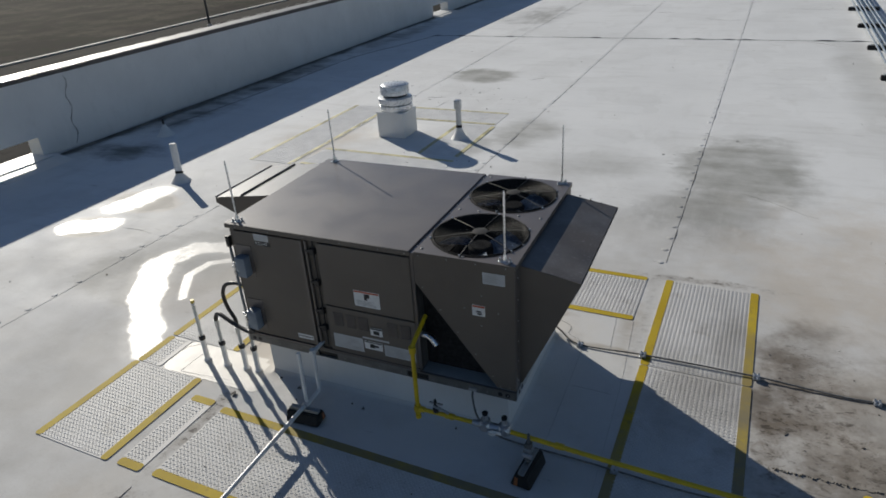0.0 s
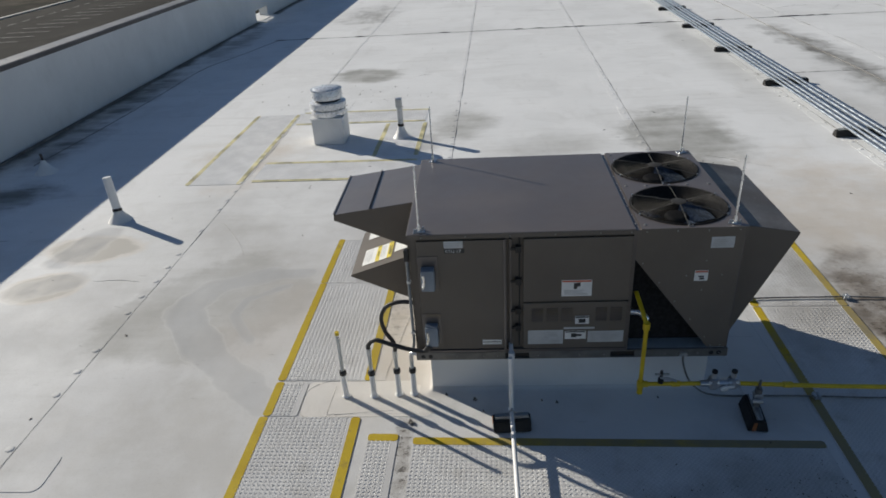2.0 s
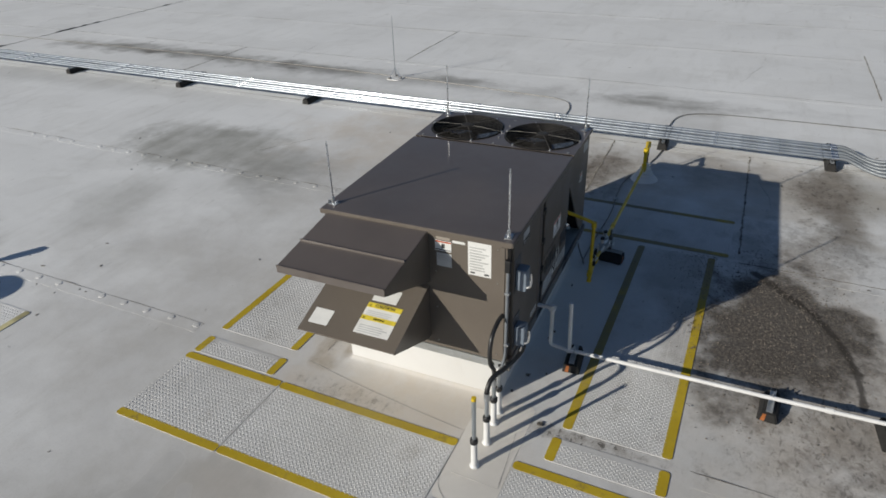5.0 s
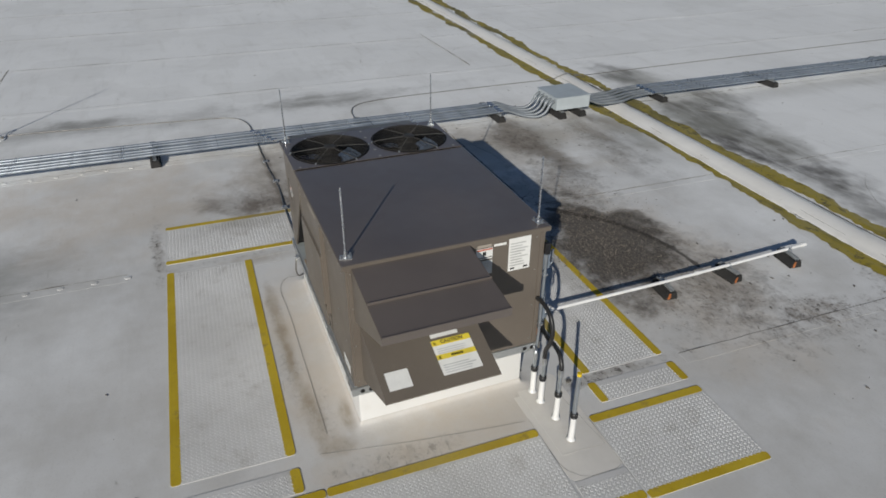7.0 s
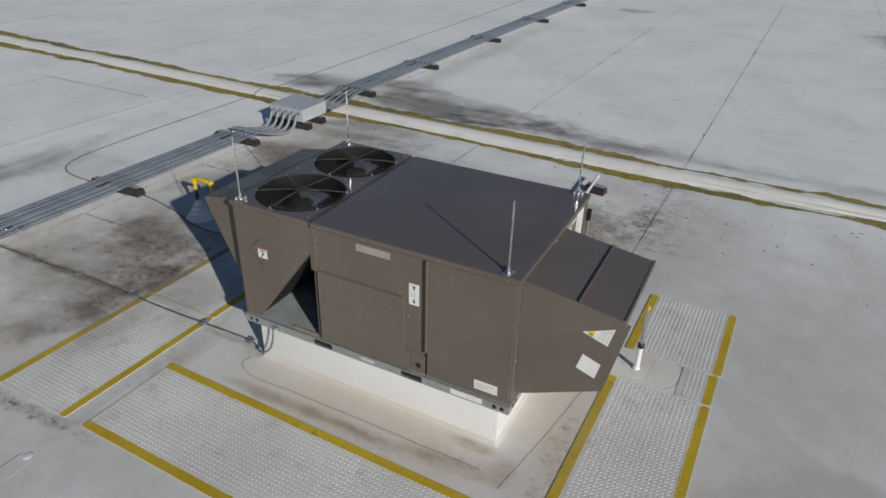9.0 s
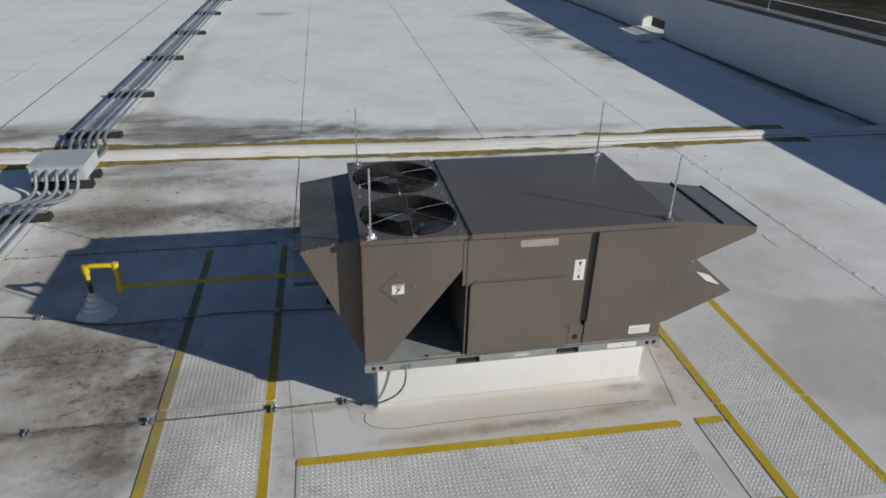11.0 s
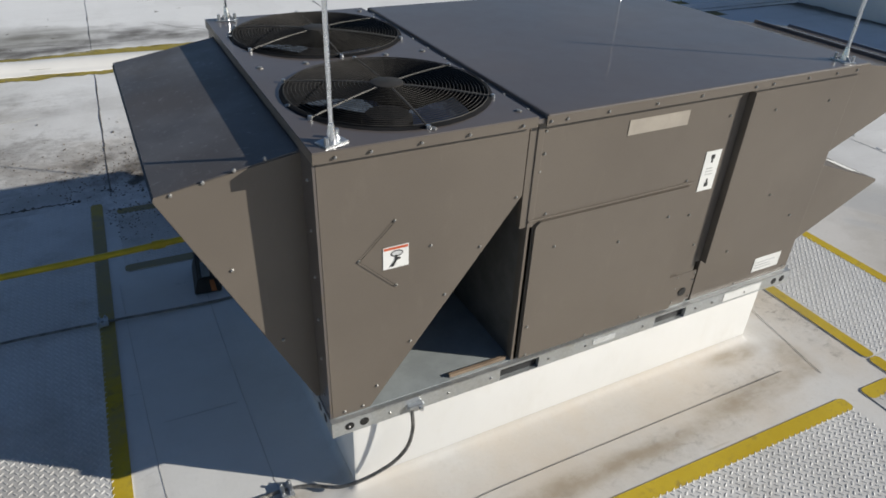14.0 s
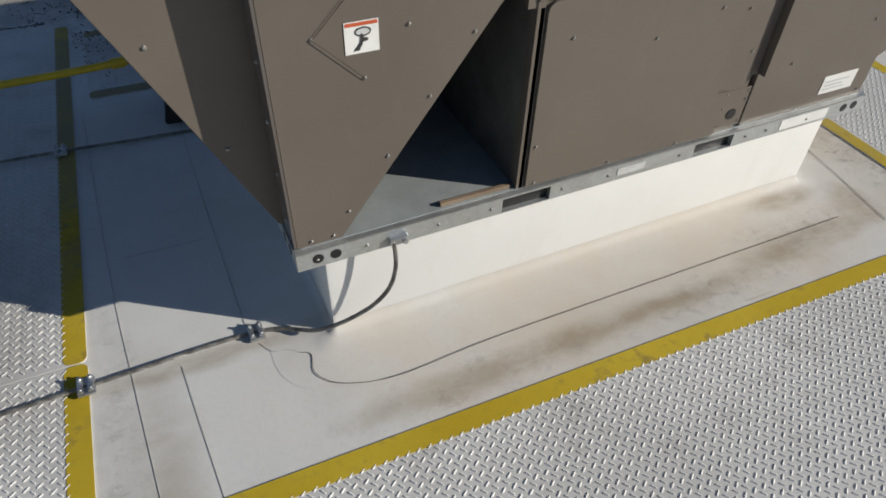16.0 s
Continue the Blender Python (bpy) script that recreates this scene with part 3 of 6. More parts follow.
def swing(points, n=8):
    """A soft line through points."""
    p = [Vector(q) for q in points]
    p = [p[0] * 2 - p[1]] + p + [p[-1] * 2 - p[-2]]
    out = []
    for a, b, c, d in zip(p, p[1:], p[2:], p[3:]):
        for i in range(n):
            t = i / n
            out.append(0.5 * (2 * b + (c - a) * t + (2 * a - 5 * b + 4 * c - d) * t * t + (3 * b - a - 3 * c + d) * t ** 3))
    return out + [p[-2]]


def lathe(profile, x, y, seg=24, bm=None):
    """A turned form: profile of (radius, height) round an upright axis."""
    bm = bm or bmesh.new()
    rings = [[bm.verts.new((x + r * math.cos(2 * math.pi * k / seg), y + r * math.sin(2 * math.pi * k / seg), z)) for k in range(seg)] for r, z in profile]
    for a, b in zip(rings, rings[1:]):
        for k in range(seg):
            bm.faces.new((a[k], a[(k + 1) % seg], b[(k + 1) % seg], b[k]))
    bm.faces.new(rings[-1])
    bm.faces.new(rings[0][::-1])
    return bm


def slab(outline, thick, bm=None, axis='y'):
    """A flat plate from an outline of 3D points, given a thickness along an axis."""
    bm = bm or bmesh.new()
    d = {'x': Vector((1, 0, 0)), 'y': Vector((0, 1, 0)), 'z': Vector((0, 0, 1))}[axis] * thick if isinstance(axis, str) else Vector(axis) * thick
    a = [bm.verts.new(Vector(p)) for p in outline]
    b = [bm.verts.new(Vector(p) + d) for p in outline]
    bm.faces.new(a[::-1])
    bm.faces.new(b)
    for i in range(len(a)):
        j = (i + 1) % len(a)
        bm.faces.new((a[i], a[j], b[j], b[i]))
    return bm


def holed(outline, holes, thick):
    """A level plate with holes, its upper face at the given height."""
    bm = bmesh.new()
    edges = []
    for loop in (outline, *holes):
        vs = [bm.verts.new(p) for p in loop]
        edges += [bm.edges.new((vs[i], vs[(i + 1) % len(vs)])) for i in range(len(vs))]
    bmesh.ops.triangle_fill(bm, edges=edges, use_beauty=True, use_dissolve=False)
    made = bmesh.ops.extrude_face_region(bm, geom=bm.faces[:])
    bmesh.ops.translate(bm, vec=(0, 0, -thick), verts=[g for g in made["geom"] if isinstance(g, bmesh.types.BMVert)])
    return bm


def circle(x, y, z, r, n=40):
    return [(x + r * math.cos(2 * math.pi * k / n), y + r * math.sin(2 * math.pi * k / n), z) for k in range(n)]


def rounded(x0, x1, y0, y1, r, z, n=6):
    out = []
    for cx, cy, a in ((x1 - r, y1 - r, 0), (x0 + r, y1 - r, 90), (x0 + r, y0 + r, 180), (x1 - r, y0 + r, 270)):
        out += [(cx + r * math.cos(radians(a + 90 * k / n)), cy + r * math.sin(radians(a + 90 * k / n)), z) for k in range(n + 1)]
    return out


# ---- the roof and what lies round it ----
WX, SX, WTOP = -7.42, -7.6, 1.34              # parapet's inner face, roof edge, height
HOLES = ((-14.75, -13.3, 0.10, 0.47), (2.75, 3.66, 0.06, 0.38), (19.05, 20.3, 0.04, 0.36))
CRACK = 4.45
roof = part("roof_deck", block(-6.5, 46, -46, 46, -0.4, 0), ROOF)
part("roof_deck_edge", slab([(-6.5, -46, -0.4), (-6.5, 46, -0.4), (WX - 0.3 + 0.022 * 46, 46, -0.4), (WX - 0.3 - 0.022 * 46, -46, -0.4)], 0.4, axis='z'), ROOF, roof)
tagged(roof, "white single-ply roof membrane, stained and partly wet", "roof", kind="structure")
rng = random.Random(4)

def lane(k, y):
    return -0.06 + 2.9 * k + 0.022 * y

def seam_along(k, y0, y1, w=0.13):
    """A lapped seam along the roof: a welded strip and the dirty line along its edge."""
    a, b = lane(k, y0), lane(k, y1)
    s = part("membrane_seam", slab([(a - w, y0, 0.0003), (a, y0, 0.0003), (b, y1, 0.0003), (b - w, y1, 0.0003)], 0.0012, axis='z'), ROOF, roof)
    pts = [(a + (b - a) * q / 240 + 0.004 + rng.uniform(-0.004, 0.004), y0 + (y1 - y0) * q / 240, 0.002) for q in range(241)]
    return part("seam_line", tube(pts, [rng.choice((0.0006, 0.0008, 0.001, 0.0012, 0.0015, 0.004)) * (0.8 if k == -1 else 1.2) for _ in pts], 5), CREASE if k == -1 else BEAD, s)

def seam_across(x0, x1, y, w=0.13):
    s = part("membrane_seam", block(x0, x1, y - w, y, 0.0003, 0.0014), ROOF, roof)
    pts = [(x0 + (x1 - x0) * q / 240, y + 0.004 + rng.uniform(-0.012, 0.012), 0.002) for q in range(241)]
    return part("seam_line", tube(pts, [rng.choice((0.0006, 0.0008, 0.001, 0.0012, 0.0015, 0.004)) * (7 if y > 15 else 3.2) for _ in pts], 5), BEAD, s)

for k in range(-1, 13):
    if k == 0:
        seam_along(k, 2.9, 45)
        seam_along(k, -45, -1.3)
    elif k == 1:
        seam_along(k, -45, -1.5)
        seam_along(k, 3.0, 45)
    else:
        seam_along(k, -45, 45)
for y, x0, x1 in ((15.45, -5.4, 40), (30.5, WX, 40), (-1.45, 2.99, 5.7), (0.35, 3.9, 5.7), (5.3, 8.85, 11.8), (-3.3, 8.85, 11.8), (9.4, 5.92, 8.85)):
    seam_across(x0, x1, y)
part("seam_line", tube([(lane(1, -1.45 - 0.09 * q) + rng.uniform(-0.004, 0.004), -1.45 - 0.09 * q, 0.002) for q in range(31)], [rng.choice((0.002, 0.003, 0.005)) for q in range(31)], 5), BEAD, roof)
part("seam_line", tube(swing([(-5.3, 15.46, 0.002), (-5.75, 13.8, 0.002), (-6.25, 12.2, 0.002), (-6.35, 9.6, 0.002), (-6.45, 7.4, 0.002), (-6.6, 5.6, 0.002)], 8), 0.006, 5), BEAD, roof)
# plates of the fasteners that show under the sheet
bm = bmesh.new()
for k, y0, y1 in ((-1, -3.5, 34), (0, 2.95, 34), (1, 3.0, 34), (2, 3.0, 34)):
    y = y0
    while y < y1:
        if rng.random() < 0.85:
            lathe([(0.035, 0.001), (0.03, 0.006), (0.012, 0.008)], lane(k, y) - 0.05 + rng.uniform(-0.01, 0.01), y, 8, bm)
        y += 0.3
part("fastener_plates", bm, ROOF, roof, kind="stuff")

# parapet along the edge, not quite square to the unit, with scuppers that go through it
TILT = math.atan(0.022)
TURN = Matrix.Translation((WX, 0, 0)) @ Matrix.Rotation(-TILT, 4, 'Z')

def turned(bm):
    bm.transform(TURN)
    return bm

def stretch(y0, y1, holes):
    bm = bmesh.new()
    y = y0
    for a, b, z0, z1 in holes:
        block(-0.3, 0, y, a, 0, WTOP, 0, bm)
        block(-0.3, 0, a, b, 0, z0, 0, bm)
        block(-0.3, 0, a, b, z1, WTOP, 0, bm)
        y = b
    block(-0.3, 0, y, y1, 0, WTOP, 0, bm)
    return bm

def parapet(name, y0, y1, holes):
    wall = part(name, turned(stretch(y0, y1, holes)), WALL)
    tagged(wall, "white membrane-clad parapet wall with scupper openings", "wall", kind="structure")
    d = y1 - y0
    part("coping", turned(slab([(0.018, y0, WTOP - 0.045), (0.024, y0, WTOP + 0.03), (-0.30, y0, WTOP + 0.055), (-0.325, y0, WTOP - 0.06), (-0.31, y0, WTOP - 0.06), (-0.29, y0, WTOP + 0.002), (0.003, y0, WTOP + 0.002), (0.003, y0, WTOP - 0.045)], d)), COPE, wall, "dark metal coping cap")
    # top strip paler than the coping: sun glare put into its colour
    part("coping_top", turned(slab([(-0.005, y0, WTOP + 0.036), (-0.005, y0, WTOP + 0.041), (-0.27, y0, WTOP + 0.060), (-0.27, y0, WTOP + 0.055)], d)), COPETOP, wall, "coping top with sun glare put into its paler metal")
    for k in range(int(d / 3.05)):
        y = y0 + 1.2 + 3.05 * k
        part("coping_joint", turned(slab([(0.0195, y, WTOP - 0.043), (0.026, y, WTOP + 0.033), (-0.28, y, WTOP + 0.063), (-0.28, y, WTOP + 0.058), (0.021, y, WTOP + 0.028), (0.0175, y, WTOP - 0.043)], 0.02)), COPE, wall)
    r2 = random.Random(3)
    n = int(d * 4)
    part("base_dirt_line", turned(tube([(0.10 + r2.uniform(-0.01, 0.01), y0 + d * k / n, 0.004) for k in range(n + 1)], [r2.choice((0.006, 0.012, 0.02, 0.035)) for k in range(n + 1)], 5)), BEAD, wall)
    for a, b, z0, z1 in holes:
        part("scupper_sill", turned(block(-0.34, 0.20, a - 0.05, b + 0.05, z0, z0 + 0.012, 0.003)), SKIN, wall)
        part("sill_ramp", turned(slab([(0.003, a - 0.15, 0.0), (0.55, a - 0.15, 0.0), (0.22, a - 0.15, z0 * 0.9), (0.003, a - 0.15, z0 * 0.95)], b - a + 0.3)), SKIN, wall)
    return wall

west = parapet("wall_west", -46, 46, HOLES)
part("wall_crack", turned(tube([(0.004, CRACK + 0.04 * math.sin(k * 1.3) - 0.008 * k, WTOP - 0.1 - k * 0.09) for k in range(14)], [0.003 + 0.002 * (k % 3) for k in range(14)], 5)), BEAD, west)

# raised joint cover across the roof, with algae on both sides
def joint_y(x):
    return -4.47 - 0.03 * max(0.0, x - 0.8)

def ridge():
    prof = [(0.265, 0.0), (0.257, 0.010), (0.195, 0.022), (0.18, 0.028), (0.115, 0.058), (0.025, 0.066), (-0.05, 0.056), (-0.095, 0.030), (-0.135, 0.012), (-0.145, 0.0)]
    bm = bmesh.new()
    r2 = random.Random(8)
    rows, s, k1, k2 = [], 1.0, 0.0, 0.0
    for k in range(481):
        x = -7.5 + k * 0.1
        s = min(1.15, max(0.85, s + r2.uniform(-0.05, 0.05)))
        k1, k2 = min(0.03, max(-0.03, k1 + r2.uniform(-0.008, 0.008))), min(0.03, max(-0.03, k2 + r2.uniform(-0.008, 0.008)))
        rows.append([bm.verts.new((x, joint_y(x) + y + (k1 if y > 0.15 else k2 if y < -0.08 else 0), z * s)) for y, z in prof])
    for a, b in zip(rows, rows[1:]):
        for i in range(len(prof) - 1):
            bm.faces.new((a[i], a[i + 1], b[i + 1], b[i]))
    return bm

joint = part("expansion_joint", ridge(), COVER, smooth=True)
tagged(joint, "raised white expansion joint cover edged with yellow algae", "expansion joint", kind="structure")

def algae_strip(off, w, seed, z, x0=-5.6):
    bm = bmesh.new()
    r2 = random.Random(seed)
    rows = []
    a = b = 1.0
    for k in range(801):
        x = x0 + k * 0.05
        a = min(1.4, max(0.1, a + r2.uniform(-0.24, 0.24)))
        b = min(1.4, max(0.1, b + r2.uniform(-0.24, 0.24)))
        rows.append([bm.verts.new((x, joint_y(x) + off - w * a, z)), bm.verts.new((x, joint_y(x) + off + w * b, z))])
    for a0, b0 in zip(rows, rows[1:]):
        bm.faces.new((a0[0], a0[1], b0[1], b0[0]))
    return bm

part("algae_edge", algae_strip(0.365, 0.125, 1, 0.0045), ALGAE, joint, "yellow-green algae stain")
part("algae_edge", algae_strip(-0.27, 0.14, 2, 0.0045), ALGAE, joint, "yellow-green algae stain")
part("dark_edge", algae_strip(-0.152, 0.02, 3, 0.0075, -7.45), BEAD, joint, "dark ragged line beside the cover")
part("dark_edge", algae_strip(0.275, 0.014, 5, 0.0065, -7.45), BEAD, joint, "dark ragged line beside the cover")
lap = random.Random(12)
part("cover_lap", tube([(-7.4 + 0.2 * k, joint_y(-7.4 + 0.2 * k) + 0.186 + lap.uniform(-0.006, 0.006), 0.030) for k in range(240)], [lap.uniform(0.002, 0.006) for k in range(240)], 5), CREASE, joint)

# the land below
GZ = -7.0
land = part("ground", block(-900, 900, -900, 900, GZ - 0.6, GZ - 0.15), EARTH)
tagged(land, "bare brown earth far below the roof", "ground", kind="structure")
lot = part("road", block(-58, -9.0, -300, 420, GZ - 0.3, GZ), ASPHALT)
tagged(lot, "dark asphalt lot and road beside the building", "road", kind="structure")
kerb = part("kerb", block(-58.6, -58, -300, 420, GZ - 0.3, GZ + 0.15, 0.03), CONCRETE)
tagged(kerb, "pale concrete kerb along the asphalt", "kerb", kind="structure")
for k in range(-22, 46):
    part("parking_line", block(-50.0, -45.2, 8 + k * 2.8, 8.12 + k * 2.8, GZ + 0.004, GZ + 0.008), ROADWHITE, lot)
    part("lane_dash", block(-53.6, -53.45, 8 + k * 2.8, 9.5 + k * 2.8, GZ + 0.004, GZ + 0.008), ROADWHITE, lot)
building = part("building_wall", block(-8.6, -6.6, -46, 46, GZ, -0.41), WALL)
tagged(building, "white outer wall of the building below the roof", "wall", kind="structure")
def street_lamp(x, y):
    ob = thing("street_lamp", (x, y, GZ), "tall dark lamp post at the road edge", "street lamp", "lamp posts along the road")
    part("pole", tube([(x, y, GZ), (x, y, GZ + 8)], [0.13, 0.09], 10), COPE, ob)
    part("foot", lathe([(0.25, GZ), (0.25, GZ + 0.7), (0.2, GZ + 0.75)], x, y, 12), CONCRETE, ob)
    part("arm", tube(bend([(x, y, GZ + 7.9), (x, y, GZ + 8.3), (x + 1.7, y, GZ + 8.4)], 0.3), 0.05, 8), COPE, ob)
    part("lamp_head", block(x + 1.4, x + 2.2, y - 0.15, y + 0.15, GZ + 8.32, GZ + 8.48, 0.04), COPE, ob)
    return ob
street_lamp(-50.5, 55.0)
street_lamp(-40.0, -28.1)

# ---- walkway pads ----
def tread(x0, x1, y0, y1, z):
    """Raised dashes in two directions, row by row."""
    px, py = 0.034, 0.017
    nx, ny = int((x1 - x0) / px), int((y1 - y0) / py)
    i, j = np.meshgrid(np.arange(nx), np.arange(ny), indexing="ij")
    cx = (x0 + (i + 0.25 + 0.5 * (j % 2)) * px).ravel()
    cy = (y0 + (j + 0.5) * py).ravel()
    a = np.where((j % 2).ravel() == 0, radians(38), radians(-52))
    ca, sa = np.cos(a), np.sin(a)
    L, W, Hh = 0.0128, 0.0045, 0.0034
    local = np.array([(-L, 0, 0), (-L * 0.5, -W, 0), (L * 0.5, -W, 0), (L, 0, 0), (L * 0.5, W, 0), (-L * 0.5, W, 0), (-L * 0.55, 0, Hh), (L * 0.55, 0, Hh)])
    n = len(cx)
    v = np.empty((n, 8, 3))
    v[:, :, 0] = cx[:, None] + local[None, :, 0] * ca[:, None] - local[None, :, 1] * sa[:, None]
    v[:, :, 1] = cy[:, None] + local[None, :, 0] * sa[:, None] + local[None, :, 1] * ca[:, None]
    v[:, :, 2] = z + local[None, :, 2]
    f4 = np.array([(1, 2, 7, 6), (4, 5, 6, 7)])
    f3 = np.array([(0, 1, 6), (0, 6, 5), (2, 3, 7), (3, 4, 7)])
    base = (np.arange(n) * 8)[:, None, None]
    faces = [tuple(q) for q in (f4[None] + base).reshape(-1, 4).tolist()] + [tuple(q) for q in (f3[None] + base).reshape(-1, 3).tolist()]
    me = bpy.data.meshes.new("tread")
    me.from_pydata(v.reshape(-1, 3).tolist(), [], faces)
    return me


def pad(x0, x1, y0, y1, sides, label, mat=PAD, stripe=STRIPE):
    """A ribbed walkway mat. sides: which edges carry a yellow stripe (n, s, e, w)."""
    w, z = 0.070, 0.0042
    ob = thing("walkway_pad", ((x0 + x1) / 2, (y0 + y1) / 2, 0), label, "walkway pad", "walkway pads on the roof")
    outline = rounded(x0, x1, y0, y1, 0.02, 0.0006, 3)
    part("mat", slab(outline, z, axis='z'), mat, ob)
    a, b, c, d = x0 + 0.008, x1 - 0.008, y0 + 0.008, y1 - 0.008
    for s in sides:
        box = {"n": (x0, x1, y1 - w, y1), "s": (x0, x1, y0, y0 + w), "e": (x1 - w, x1, y0, y1), "w": (x0, x0 + w, y0, y1)}[s]
        part("edge_stripe", slab(rounded(*box, 0.024, z + 0.0006, 4), 0.0016, axis='z'), stripe, ob, "yellow edge stripe")
        g = w - 0.018                                         # the dashes bite into the stripe's inner edge
        a, b, c, d = (a + g if s == "w" else a), (b - g if s == "e" else b), (c + g if s == "s" else c), (d - g if s == "n" else d)
    spans = ((a, b, c, d),)
    for s in spans:
        me = tread(*s, z + 0.0003)
        me.materials.append(TREAD if mat is PAD else mat)
        t = new("tread", me)
        me.transform(Matrix.Translation(-ORIGIN[ob.name]))
        t.parent = ob
        tagged(t, "small raised tread dashes", kind="stuff")
    ob.rotation_euler = (0, 0, -TILT)                         # laid with the roof, not with the unit
    return ob

GREY = "light grey ribbed walkway mat with yellow edges on the roof"
pad(0.0, 2.77, 1.852, 2.672, "ns", GREY)                     # behind the unit
pad(2.940, 3.775, 1.187, 2.635, "ew", GREY)                  # fan end
pad(2.897, 3.733, -1.36, 1.18, "ew", GREY)
pad(-1.180, -0.390, 0.235, 1.765, "ew", GREY)                # hood end
pad(-1.155, -0.362, 1.772, 2.74, "ew", GREY)
pad(-1.232, -0.448, -1.175, -0.19, "ew", GREY)
pad(-1.20, -0.93, -0.175, 0.22, "w", "grey ribbed walkway mat cut round the conduit flashing")
pad(-0.335, -0.125, 1.885, 2.72, "ns", "narrow grey walkway mat strip with yellow ends")
pad(-0.36, -0.14, -1.18, -0.375, "ns", "narrow grey walkway mat strip with yellow ends")
pad(-0.03, 2.80, -1.205, -0.443, "ns", GREY)                 # front
FARPAD = "weathered walkway mat with worn yellow edges near the roof fan"
pad(-2.76, -0.46, 4.58, 5.35, "ns", FARPAD, FADEPAD, FADESTRIPE)
pad(-3.68, -2.86, 4.55, 7.85, "ew", FARPAD, FADEPAD, FADESTRIPE)
pad(-2.76, -0.46, 7.20, 7.95, "ns", FARPAD, FADEPAD, FADESTRIPE)
pad(-1.15, -0.44, 5.50, 7.10, "ew", FARPAD, FADEPAD, FADESTRIPE)

# patch of flashing sheet round the conduit stubs
patch = part("flashing_patch", slab(rounded(-0.92, 0.10, -0.19, 0.225, 0.06, 0.0004), 0.0016, axis='z'), PATCH)
tagged(patch, "pale flashing patch under the conduit stubs", "flashing", kind="structure")
part("upper_sheet", slab(rounded(-0.70, 0.07, -0.16, 0.17, 0.015, 0.0020), 0.0010, axis='z'), PATCH, patch, "second welded sheet")
part("patch_line", tube(bend([(-0.30, 0.227, 0.004), (-0.80, 0.227, 0.004), (-0.925, 0.12, 0.004), (-0.925, -0.19, 0.004), (-0.46, -0.192, 0.004)], 0.09), 0.0010, 4), CREASE, patch)
part("sheet_edge", tube(bend([(-0.192, -0.125, 0.0032), (-0.708, -0.172, 0.0032), (-0.687, 0.167, 0.0032)], 0.02), 0.0011, 4), CREASE, patch)

mp = part("membrane_patch", slab(rounded(-2.93, -2.56, -0.90, -0.55, 0.07, 0.0006), 0.003, axis='z'), ROOF)
tagged(mp, "small white welded membrane patch on the roof", "patch", kind="structure")

# ---- curb under the unit ----
curb = thing("roof_curb", (1.13, 0.74, 0), "white membrane-wrapped curb that carries the rooftop unit", "roof curb")
part("curb_wall", block(0.09, 2.17, 0.10, 1.39, 0.0, 0.374, 0.012), SKIN, curb, smooth=True)
def skirt():
    """Sheet that runs from the curb out over the roof in a soft slope."""
    bm = bmesh.new()
    rings = []
    for g, z in ((0.0, 0.045), (0.004, 0.028), (0.012, 0.016), (0.03, 0.008), (0.10, 0.003), (0.215, 0.0007)):
        rings.append([bm.verts.new(p) for p in rounded(0.09 - g - 0.001, 2.17 + g + 0.001, 0.10 - g - 0.001, 1.39 + g + 0.001, 0.012 + g * 0.75, z)])
    for a, b in zip(rings, rings[1:]):
        for i in range(len(a)):
            j = (i + 1) % len(a)
            bm.faces.new((a[i], a[j], b[j], b[i]))
    return bm
part("curb_flashing", skirt(), ROOF, roof, "silt-stained flashing sheet", smooth=True)
part("flashing_edge", tube(swing([(0.1, 1.64, 0.005), (0.95, 1.632, 0.005), (1.67, 1.627, 0.005), (2.03, 1.64, 0.005), (2.203, 1.60, 0.005), (2.275, 1.53, 0.005), (2.268, 1.45, 0.0045), (2.30, 1.425, 0.003)], 8), 0.0013, 5), BEAD, roof)
# welded laps between the curb and the mat at the fan end
for line in ([(2.432, 1.27, 0.002), (2.437, 1.13, 0.002), (2.445, 0.4, 0.002), (2.44, -0.4, 0.002)],
             [(2.775, 1.80, 0.0015), (2.80, 1.35, 0.002), (2.827, 0.81, 0.002), (2.85, -0.35, 0.002)],
             [(2.48, 0.754, 0.002), (2.62, 0.75, 0.002), (2.77, 0.744, 0.002)],
             [(2.62, 1.82, 0.0015), (2.64, 1.55, 0.002), (2.655, 1.33, 0.002)],
             [(2.41, 1.335, 0.002), (2.38, 1.385, 0.002), (2.33, 1.40, 0.002), (2.30, 1.425, 0.002)]):
    part("lap_line", tube(swing(line, 8), 0.0009, 4), CREASE, roof)
part("flashing_edge", tube(swing([(-0.07, 1.73, 0.003), (-0.18, 1.15, 0.003), (-0.25, 0.7, 0.003), (-0.31, 0.26, 0.003)], 8), 0.0012, 5), CREASE, roof)

# grit and scraps blown over the roof
bm = bmesh.new()
r3 = random.Random(21)
for x, y, q in ((0.42, -0.02, 0.014), (0.20, 0.04, 0.008), (0.93, -0.04, 0.006), (0.485, -0.15, 0.005), (-0.054, -0.259, 0.018), (1.04, -0.06, 0.009), (1.8, -0.02, 0.006)):
    for a in range(5):
        b = a * 1.9
        slab([Vector((x + q * 0.7 * math.cos(b), y + q * 0.7 * math.sin(b), 0.006)) + Vector((math.cos(b * 2 + c) * q * d, math.sin(b * 2 + c) * q * d, 0)) for c, d in ((0, 0.9), (1.6, 0.4), (3.1, 0.7), (4.7, 0.35))], 0.004 + 0.003 * a, bm, 'z')
